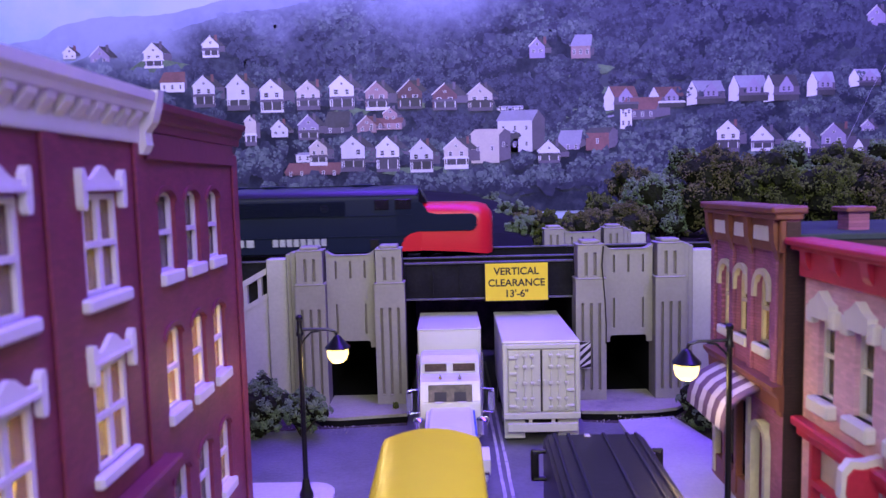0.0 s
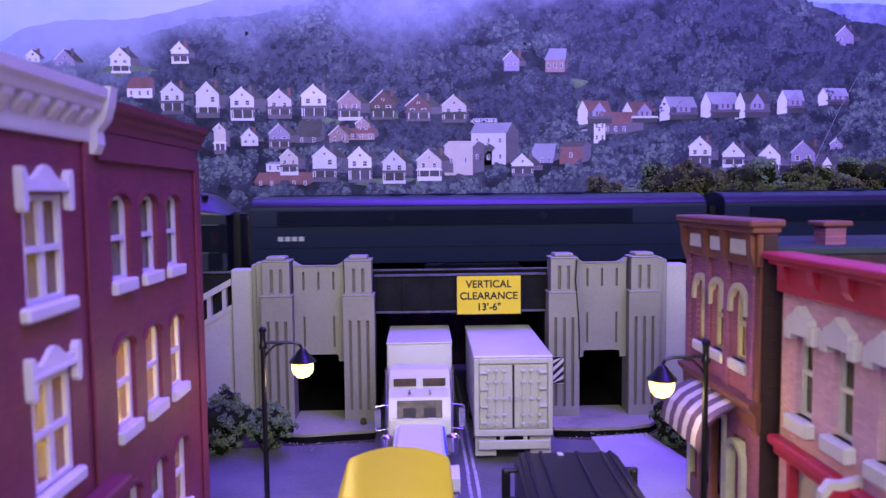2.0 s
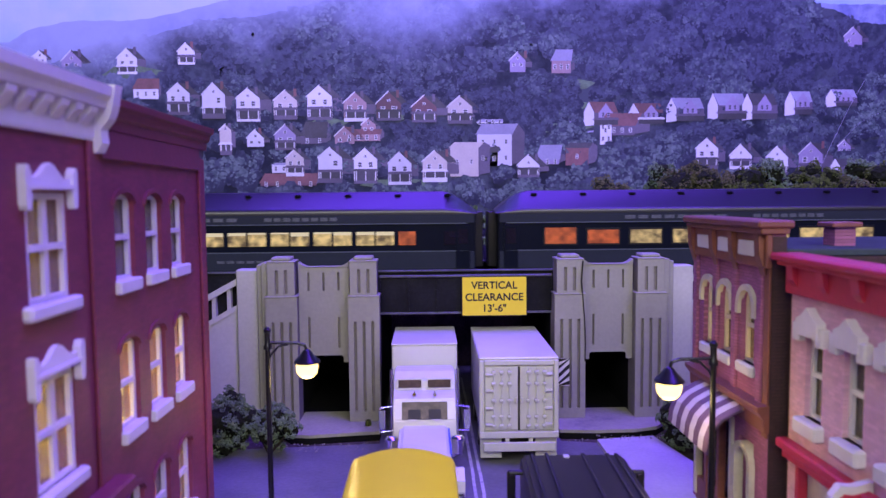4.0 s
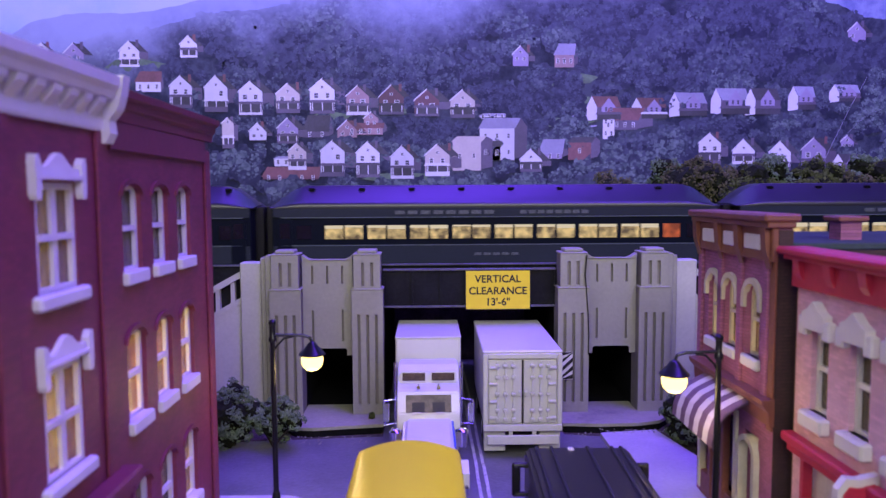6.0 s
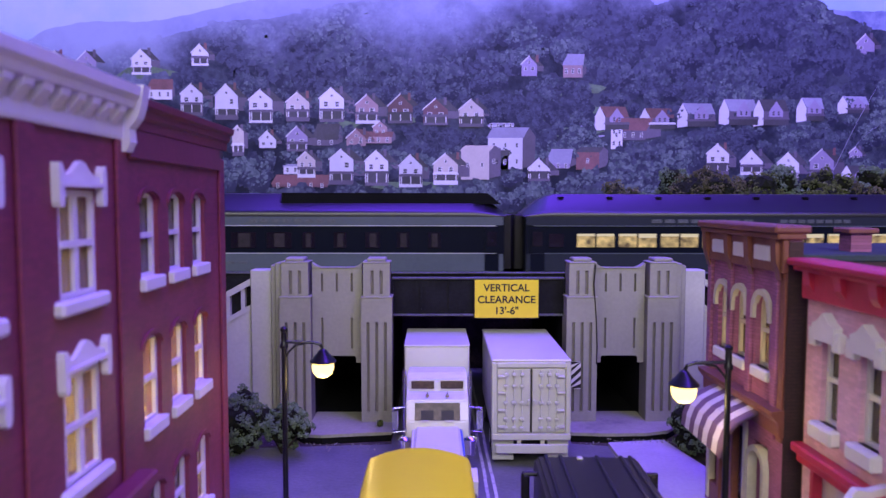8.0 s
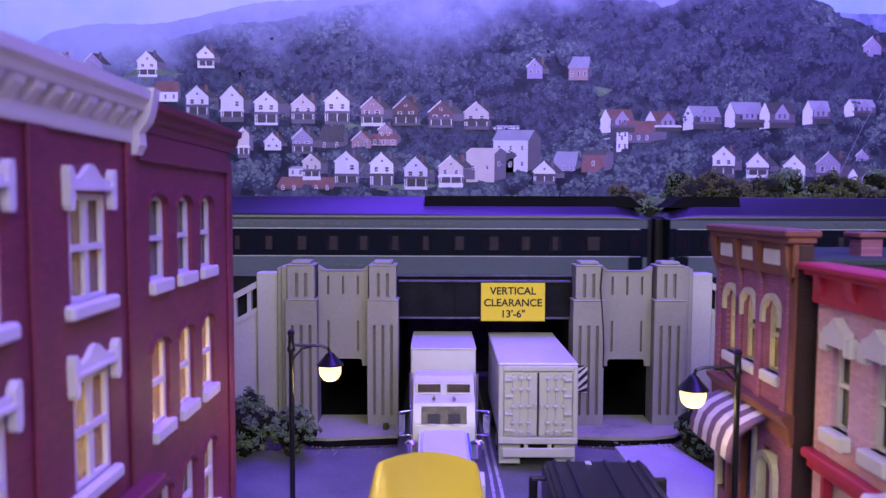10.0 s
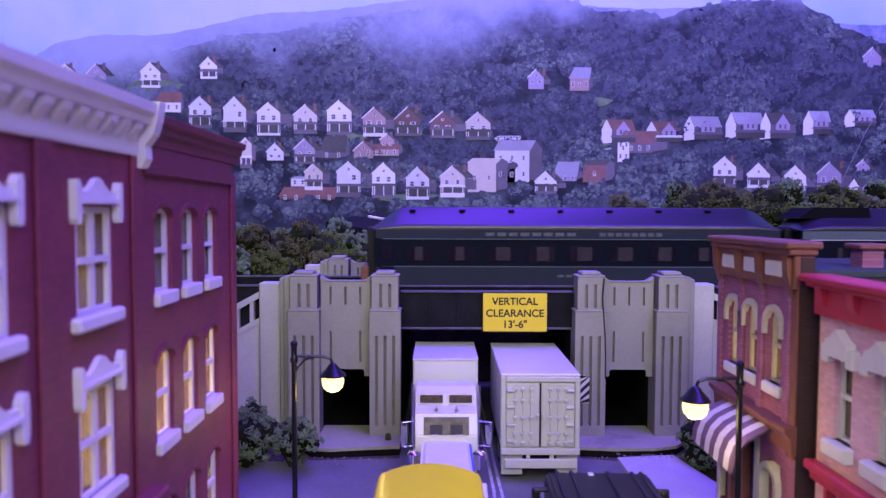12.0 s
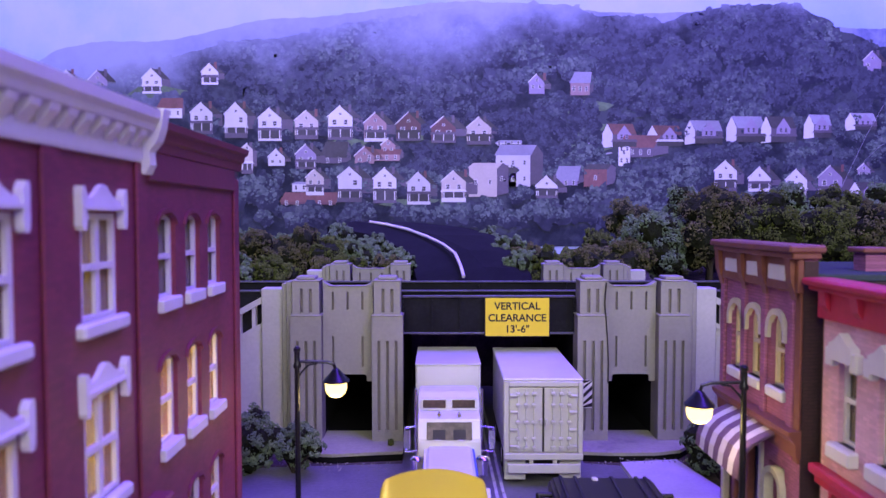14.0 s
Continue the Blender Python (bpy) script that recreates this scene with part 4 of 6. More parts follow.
def build_pink_building():
    t = thing("pink_shop", "pink brick shop with crimson cornice and white window surrounds", "building")
    F = 7.2
    m = facing("-x", F)
    U0, U1 = 13.2, 26.0
    cs = (14.25, 15.8, 17.35, 18.9, 20.45, 22.0, 23.55)
    w = 0.72
    holes = [(c - w / 2, c + w / 2, 4.5, 6.6) for c in cs] + [(13.7, 16.2, 0.8, 3.3), (17.0, 19.5, 0.8, 3.3), (20.5, 23.5, 0.8, 3.3)]
    bm = mesh()
    wall_sheet(bm, U0, U1, 0.0, 8.0, holes, 0.3)
    part("front_wall", bm, PINK_BRICK, t, m=m)
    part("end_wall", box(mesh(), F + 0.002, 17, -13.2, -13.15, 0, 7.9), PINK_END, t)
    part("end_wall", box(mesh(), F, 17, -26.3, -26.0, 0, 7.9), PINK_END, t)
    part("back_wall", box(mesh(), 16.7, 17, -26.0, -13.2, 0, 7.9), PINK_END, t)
    part("roof", box(mesh(), F + 0.3, 16.7, -26.0, -13.2, 7.7, 7.85), PAVING, t)
    bm = box(mesh(), U0 - 0.05, U1, 7.35, 8.02, 0.0, 0.16, 0.03)
    box(bm, U0 - 0.15, U1, 8.02, 8.14, -0.3, 0.34, 0.03)
    box(bm, U0 - 0.22, U1, 8.14, 8.32, -0.3, 0.48, 0.05)
    u = U0 + 0.4
    while u < U1:
        prism(bm, [(7.45, 0.1), (8.05, 0.1), (8.05, 0.32), (7.7, 0.26)], u - 0.14, u + 0.14, "x")
        u += 1.3
    part("cornice", bm, CRIMSON, t, "crimson bracketed cornice", m=m)
    for c in cs:
        sash(t, m, c - w / 2, c + w / 2, 4.5, 6.6, cross=False)
        bm = mesh()
        h = w / 2
        prism(bm, [(c - h - 0.1, 6.47), (c + h + 0.1, 6.47), (c + h + 0.1, 6.84), (c + 0.24, 6.94), (c, 7.14), (c - 0.24, 6.94), (c - h - 0.1, 6.84)], 0.0, 0.22, "z")
        for s in (-1, 1):
            e = c + s * (h + 0.14)
            box(bm, e - 0.15, e + 0.15, 6.3, 6.74, 0.0, 0.2, 0.03)
        part("window_hood", bm, WHITE_TRIM, t, "white window hood", m=m)
        part("window_sill", box(mesh(), c - h - 0.14, c + h + 0.14, 4.12, 4.5, -0.2, 0.24, 0.05), WHITE_TRIM, t, m=m)
    bm = box(mesh(), U0 - 0.05, U1, 3.55, 3.78, 0.0, 0.32, 0.04)
    box(bm, U0, U1, 3.3, 3.55, 0.0, 0.18, 0.03)
    part("shop_band", bm, CRIMSON, t, "crimson shop band", m=m)
    for a, b in ((13.7, 16.2), (17.0, 19.5), (20.5, 23.5)):
        bm = mesh()
        for p, q in ((a, a + 0.14), (b - 0.14, b)):
            lbox(bm, p, q, 0.8, 3.3, -0.15, 0.08)
        lbox(bm, a + 0.14, b - 0.14, 2.2, 2.36, -0.15, 0.08)
        lbox(bm, a + 0.14, b - 0.14, 0.8, 0.95, -0.15, 0.08)
        fr = part("shop_window_frame", bm, CRIMSON, t, "crimson shop window frame", m=m)
        part("pane", box(mesh(), a, b, 0.8, 3.3, -0.2, -0.17), SHOP_PANE, fr, m=m)


SHOP_PANE = surface("pale_shop_blind", (0.55, 0.52, 0.52), 0.3, vary=0.2)


def build_hanging_sign():
    t = thing("shop_sign", "rounded red and white shop sign board beside the pink shop", "sign")
    pts = [(6.32, 3.15), (6.35, 3.7), (6.52, 3.93), (6.8, 3.9), (7.19, 4.0), (7.19, 2.85), (6.95, 2.6), (6.5, 2.7)]
    part("board", prism(mesh(), pts, -16.6, -16.4, "y"), WHITE_TRIM, t)
    inner = [(6.77 + (a - 6.77) * 0.76, 3.32 + (b - 3.32) * 0.72) for a, b in pts]
    part("panel", prism(mesh(), inner, -16.66, -16.6, "y"), CRIMSON, t, "crimson sign panel")


# ---- street lamps ----
def street_lamp(x, y, side, label, h=5.93, lean=0.0):
    t = thing("street_lamp", label, "street lamp", x, y, 0.15, group="street lamps")
    h -= 0.15
    bm = cyl(mesh(), (0, 0, 0.5), (0, 0, h - 0.1), 0.085, 0.075, 12)
    part("post", bm, POST_BLACK, t, smooth=True)
    part("base", lathe(mesh(), [(0.22, 0), (0.22, 0.15), (0.15, 0.3), (0.11, 0.6), (0.1, 0.62)], (0, 0, 0), 14), POST_BLACK, t, smooth=True)
    bm = lathe(mesh(), [(0.10, -0.62), (0.12, -0.6), (0.12, -0.5), (0.085, -0.45), (0.085, -0.12), (0.11, -0.1), (0.11, -0.02), (0.05, 0.04)], (0, 0, h), 12)
    part("finial", bm, POST_BLACK, t, smooth=True)
    z = h - 0.42
    bm = tube(mesh(), [(0, 0, z), (side * 0.88, 0, z - 0.02), (side * 1.08, 0, z - 0.08), (side * 1.15, 0, z - 0.25)], 0.045)
    tube(bm, [(0, 0, z - 0.55), (side * 0.12, 0, z - 0.32), (side * 0.34, 0, z - 0.1), (side * 0.6, 0, z - 0.06)], 0.03)
    part("arm", bm, POST_BLACK, t, smooth=True)
    c = (side * 1.15, 0, z)
    bm = lathe(mesh(), [(0.05, -0.2), (0.12, -0.25), (0.18, -0.34), (0.27, -0.44), (0.39, -0.56), (0.39, -0.60), (0.26, -0.52)], c, 20)
    part("shade", bm, POST_BLACK, t, "black bell shade", smooth=True)
    bm = lathe(mesh(), [(0.28, -0.56), (0.325, -0.68), (0.325, -0.80), (0.28, -0.94), (0.18, -1.04), (0.05, -1.08)], c, 20)
    part("globe", bm, BULB, t, "glowing warm globe", smooth=True)
    bulb_lamp("lamp_bulb", x + c[0], y, 0.15 + z - 1.32, 0.016, (1.0, 0.70, 0.28), 0.003)
    return t


# ---- vehicles on the street ----
def wheel(parent, x, y, r, w, m=None):
    bm = lathe(mesh(), [(r * 0.6, -w / 2), (r * 0.94, -w / 2), (r, -w * 0.3), (r, w * 0.3), (r * 0.94, w / 2), (r * 0.6, w / 2)], (x, y, r), 18, "x")
    t = part("wheel", bm, RUBBER, parent, "black tyre", smooth=True)
    part("rim", lathe(mesh(), [(r * 0.58, -w * 0.52), (r * 0.58, w * 0.52)], (x, y, r), 14, "x"), GREY_PLASTIC, t)


def build_box_truck():
    t = thing("delivery_trailer", "light grey plastic box trailer with ribbed rear doors", "truck", 1.62, -4.75, 0, -0.6)
    W = 1.42
    L = 6.3
    part("box_body", box(mesh(), -W, W, 0.05, L, 1.15, 3.86, 0.05), GREY_PLASTIC, t)
    part("box_roof", box(mesh(), -W - 0.03, W + 0.03, -0.02, L + 0.02, 3.86, 3.96, 0.04), WHITE_PLASTIC, t)
    bm = box(mesh(), -W - 0.02, -W + 0.16, -0.06, 0.10, 1.05, 3.86, 0.03)
    box(bm, W - 0.16, W + 0.02, -0.06, 0.10, 1.05, 3.86, 0.03)
    box(bm, -W + 0.16, W - 0.16, -0.06, 0.10, 3.66, 3.86, 0.03)
    box(bm, -W - 0.02, W + 0.02, -0.12, 0.10, 1.0, 1.24, 0.03)
    part("rear_frame", bm, GREY_PLASTIC, t)
    for s in (-1, 1):
        a, b = sorted((s * 0.03, s * (W - 0.18)))
        d = part("rear_door", box(mesh(), a, b, -0.02, 0.04, 1.27, 3.62, 0.03), GREY_PLASTIC, t)
        for k in range(3):
            x = a + (b - a) * (0.26 + 0.24 * k)
            bm = cyl(mesh(), (x, -0.04, 1.3), (x, -0.04, 3.58), 0.025, 0.025, 8)
            for z in (1.45, 1.78, 2.38, 3.0, 3.42):
                box(bm, x - 0.08, x + 0.08, -0.15, -0.03, z - 0.055, z + 0.055, 0.02)
            part("lock_rod", bm, GREY_PLASTIC, d)
        for z in (1.5, 2.1, 2.75, 3.35):
            e = s * (W - 0.2)
            part("hinge", box(mesh(), min(e, e - s * 0.3), max(e, e - s * 0.3), -0.15, -0.01, z - 0.05, z + 0.05, 0.03), GREY_PLASTIC, d)
        part("latch", box(mesh(), s * 0.1 - 0.05, s * 0.1 + 0.05, -0.14, -0.03, 2.3, 2.5, 0.02), GREY_PLASTIC, d)
    part("door_gap", box(mesh(), -0.03, 0.03, -0.015, 0.0, 1.27, 3.62), INK, t)
    bm = box(mesh(), -W + 0.12, W - 0.08, -0.16, -0.04, 0.52, 0.86, 0.03)
    part("bumper", bm, GREY_PLASTIC, t)
    bm = box(mesh(), -0.5, -0.36, -0.06, 0.06, 0.8, 1.05)
    box(bm, 0.36, 0.5, -0.06, 0.06, 0.8, 1.05)
    part("bumper_post", bm, GREY_PLASTIC, t)
    for s in (-1, 1):
        a, b = sorted((s * 0.62, s * (W - 0.02)))
        part("mud_flap", box(mesh(), a, b, 0.12, 0.18, 0.2, 1.05, 0.02), GREY_PLASTIC, t)
        for y in (0.9, 2.1, 5.3):
            wheel(t, s * 1.05, y, 0.48, 0.6)
    part("chassis", box(mesh(), -0.5, 0.5, 0.2, L, 0.7, 1.15), VAN_BLACK, t)


def build_semi():
    t = thing("semi_truck", "white conventional semi truck with chrome stacks and box trailer", "truck", -1.80, -5.6, 0, 0)
    # trailer, then sleeper, cab and bonnet (the truck faces the viewer, -y)
    tr = part("trailer_body", box(mesh(), -1.29, 1.29, 3.35, 7.15, 1.1, 3.93, 0.05), WHITE_PLASTIC, t)
    part("trailer_roof", box(mesh(), -1.31, 1.31, 3.33, 7.17, 3.93, 3.99, 0.02), WHITE_PLASTIC, tr)
    bm = mesh()
    prism(bm, [(3.0, 0.6), (3.0, 3.2), (1.75, 3.28), (1.25, 3.1), (1.15, 2.75), (0.5, 2.66), (0.28, 2.62), (0.0, 1.95), (0.0, 0.6)], -1.1, 1.1, "x")
    bmesh.ops.bevel(bm, geom=list(bm.edges), offset=0.05, segments=2, affect="EDGES")
    cab = part("cab", bm, WHITE_PLASTIC, t, "white cab with high sleeper")
    for s in (-1, 1):
        a, b = sorted((s * 0.12, s * 0.95))
        part("upper_window", box(mesh(), a, b, 1.12, 1.20, 2.82, 3.12, 0.0), TRUCK_GLASS, cab, "smoked sleeper window", m=None)
        bm = mesh()
        for q in ((a - 0.04, a), (b, b + 0.04)):
            box(bm, q[0], q[1], 1.06, 1.2, 2.76, 3.16)
        box(bm, a, b, 1.06, 1.2, 3.12, 3.17)
        box(bm, a, b, 1.06, 1.2, 2.76, 2.81)
        part("window_rim", bm, WHITE_PLASTIC, cab)
        # slanted windscreen half
        bm = mesh()
        prism(bm, [(-0.045, 1.99), (0.15, 2.36), (0.18, 2.36), (0.0, 1.99)], *sorted((s * 0.14, s * 0.58)), "x")
        part("seat_back", bm, INK, cab, "dark seat back behind the windscreen")
        part("wiper", box(mesh(), s * 0.42 - 0.14, s * 0.42 + 0.14, -0.1, -0.05, 1.96, 2.0), WHITE_PLASTIC, cab)
        # horns on the roof
        bm = lathe(mesh(), [(0.07, -0.16), (0.04, -0.06), (0.03, 0.2)], (s * 0.36, 0.45, 2.78), 10, "y")
        part("horn", bm, CHROME, t, "chrome roof horn", smooth=True)
        # exhaust stack, mirror, air cleaner
        part("exhaust_stack", cyl(mesh(), (s * 1.22, 1.6, 0.8), (s * 1.22, 1.6, 3.4), 0.07, 0.07, 12), CHROME, t, "chrome exhaust stack", smooth=True)
        bm = tube(mesh(), [(s * 1.1, 0.15, 2.42), (s * 1.56, -0.02, 2.42), (s * 1.56, -0.02, 1.55), (s * 1.1, 0.15, 1.55)], 0.03)
        mi = part("mirror_bracket", bm, CHROME, t, "chrome mirror bracket", smooth=True)
        part("mirror", box(mesh(), *sorted((s * 1.38, s * 1.60)), -0.06, 0.02, 1.65, 2.35, 0.02), CHROME, mi)
        bm = lathe(mesh(), [(0.14, 0.95), (0.19, 1.0), (0.19, 1.42), (0.23, 1.44), (0.23, 1.52), (0.16, 1.6), (0.05, 1.62)], (s * 1.14, -0.6, 0), 16)
        part("air_cleaner", bm, CHROME, t, "chrome air cleaner", smooth=True)
        bm = mesh()
        prism(bm, [(-3.0, 0.5), (-3.0, 0.95), (-2.4, 1.15), (-1.8, 0.95), (-1.6, 0.5), (-1.7, 0.4), (-2.9, 0.4)], *sorted((s * 0.72, s * 1.26)), "x")
        part("fender", bm, WHITE_PLASTIC, t)
        wheel(t, s * 1.0, -2.3, 0.5, 0.3)
        wheel(t, s * 1.0, 2.2, 0.5, 0.5)
        wheel(t, s * 1.0, 6.2, 0.5, 0.5)
        part("hood_stripe", box(mesh(), *sorted((s * 0.80, s * 0.87)), -2.6, 0.0, 1.50, 1.66), BLUE if s > 0 else WHITE_PLASTIC, t, "blue bonnet side stripe" if s > 0 else "")
    bm = mesh()
    prism(bm, [(-0.03, 1.98), (0.23, 2.54), (0.29, 2.54), (0.03, 1.98)], -0.80, 0.80, "x")
    part("windscreen", bm, TRUCK_GLASS, cab, "brown-tinted windscreen")
    bm = mesh()
    prism(bm, [(-0.80, 0.6), (0.80, 0.6), (0.84, 1.62), (0.7, 1.76), (-0.7, 1.76), (-0.84, 1.62)], -3.1, 0.05, "y")
    part("bonnet", bm, WHITE_PLASTIC, t)
    part("grille", box(mesh(), -0.6, 0.6, -3.2, -3.1, 0.7, 1.65, 0.02), CHROME, t, "chrome grille")
    part("bumper", box(mesh(), -1.2, 1.2, -3.45, -3.2, 0.35, 0.7, 0.05), CHROME, t)
    part("chassis", box(mesh(), -0.5, 0.5, -3.0, 7.0, 0.5, 1.1), VAN_BLACK, t)


def build_bus():
    t = thing("school_bus", "yellow plastic school bus with smooth cambered roof", "bus", -2.30, -12.7, 0, 0)
    bm = mesh()
    rings = []
    for y, inset, drop in ((-11.0, 0.0, 0.0), (-0.4, 0.0, 0.0), (-0.18, 0.01, 0.012), (-0.07, 0.03, 0.04), (-0.015, 0.06, 0.085), (0.0, 0.11, 0.15)):
        w, top = 1.30 - inset, 3.54 - drop
        pts = [(-w, 0.6), (w, 0.6), (w, top - 0.52), (w * 0.995, top - 0.42), (w * 0.975, top - 0.34)]
        pts += [(w * q, top - 0.30 * q * q) for q in [0.94 - 1.88 * k / 16 for k in range(17)]]
        pts += [(-w * 0.975, top - 0.34), (-w * 0.995, top - 0.42), (-w, top - 0.52)]
        rings.append([bm.verts.new((a, y, b)) for a, b in pts])
    for p, q in zip(rings, rings[1:]):
        for k in range(len(p)):
            bm.faces.new((p[k], p[(k + 1) % len(p)], q[(k + 1) % len(p)], q[k]))
    bm.faces.new(rings[0])
    bm.faces.new(rings[-1])
    part("body", bm, BUS_YELLOW, t, smooth=True)
    for s in (-1, 1):
        for k in range(8):
            y = -1.2 - k * 1.2
            part("window", box(mesh(), *sorted((s * 1.27, s * 1.32)), y - 0.95, y, 2.1, 2.85, 0.01), CAR_GLASS, t)
        for z in (1.2, 1.6, 1.95):
            part("rub_rail", box(mesh(), *sorted((s * 1.28, s * 1.35)), -10.6, -0.3, z, z + 0.07), INK, t, "black rub rail")
        wheel(t, s * 1.0, -2.2, 0.5, 0.4)
        wheel(t, s * 1.0, -8.6, 0.5, 0.4)
    part("rear_window", box(mesh(), -0.8, 0.8, -0.02, 0.03, 2.1, 2.9), CAR_GLASS, t)


def build_van():
    t = thing("black_van", "matt black panel van with ribbed roof and side mirror", "van", 2.32, -10.6, 0, -2.0)
    bm = mesh()
    prism(bm, [(-9, 0.5), (-9, 2.6), (-0.35, 2.6), (-0.1, 2.45), (0.0, 2.2), (0.0, 0.5)], -1.42, 1.42, "x")
    bmesh.ops.bevel(bm, geom=list(bm.edges), offset=0.1, segments=3, affect="EDGES")
    part("body", bm, VAN_BLACK, t, smooth=True)
    for x in (-1.12, -0.72, 0.28, 0.95, 1.2):
        part("roof_rib", box(mesh(), x - 0.05, x + 0.05, -8.8, -0.35, 2.57, 2.645, 0.02), VAN_BLACK, t)
    part("roof_vent", box(mesh(), -0.28, -0.12, -0.62, -0.42, 2.58, 2.64, 0.02), GREY_PLASTIC, t)
    for s in (-1, 1):
        bm = tube(mesh(), [(s * 1.4, -0.9, 2.3), (s * 1.78, -0.9, 2.3), (s * 1.78, -0.9, 1.5), (s * 1.4, -0.9, 1.5)], 0.07)
        mi = part("mirror_bracket", bm, VAN_BLACK, t, smooth=True)
        part("mirror", box(mesh(), *sorted((s * 1.62, s * 1.82)), -0.98, -0.86, 1.55, 2.3, 0.04), VAN_BLACK, mi)
        wheel(t, s * 1.15, -1.4, 0.5, 0.4)
        wheel(t, s * 1.15, -6.6, 0.5, 0.4)
    part("rear_doors", box(mesh(), -1.2, 1.2, -0.02, 0.03, 0.8, 2.2, 0.02), VAN_BLACK, t)


# ---- the train ----
SPEED = 17.4
TRAIN = []


def bogie(parent, x):
    bm = box(mesh(), x - 1.7, x + 1.7, -1.15, -1.0, 0.35, 0.75, 0.05)
    box(bm, x - 1.7, x + 1.7, 1.0, 1.15, 0.35, 0.75, 0.05)
    box(bm, x - 0.3, x + 0.3, -1.1, 1.1, 0.4, 1.0)
    b = part("bogie", bm, VAN_BLACK, parent)
    for d in (-1.2, 0.0, 1.2):
        bm = mesh()
        for y in (-0.85, 0.85):
            lathe(bm, [(0.5, -0.06), (0.5, 0.06)], (x + d, y, 0.5), 16, "y")
        cyl(bm, (x + d, -0.85, 0.5), (x + d, 0.85, 0.5), 0.08, 0.08, 8)
        part("wheelset", bm, RAIL, b)


def lettering_bars(parent, x0, x1, z, h, mat, words=((0, 0.45), (0.55, 1.0)), y=-1.655, letters=8):
    """Worn lettering as plain blocks, one for each sign of a word."""
    for a, b in words:
        bm = mesh()
        u0, u1 = x0 + (x1 - x0) * a, x0 + (x1 - x0) * b
        pitch = (u1 - u0) / letters
        for k in range(letters):
            box(bm, u0 + pitch * (k + 0.1), u0 + pitch * (k + 0.84), y, y + 0.03, z, z + h)
        part("lettering_bar", bm, mat, parent, "worn pale lettering blocks")


def arc_section(w, z0, z_eave, z_top, n=12):
    pts = [(-w, z0), (-w, z_eave)]
    for k in range(1, n):
        a = math.pi * k / n
        pts.append((-w * math.cos(a), z_eave + (z_top - z_eave) * math.sin(a) ** 0.8))
    pts += [(w, z_eave), (w, z0)]
    return pts


def extrude_x(bm, pts, x0, x1):
    prism(bm, pts, x0, x1, "x")
    return bm


def louvres(parent, x0, x1, z0, z1, mat, n=7):
    bm = mesh()
    for k in range(n):
        z = z0 + (z1 - z0) * k / n
        box(bm, x0, x1, -1.67, -1.60, z, z + (z1 - z0) / n * 0.55)
    part("louvre", bm, mat, parent)


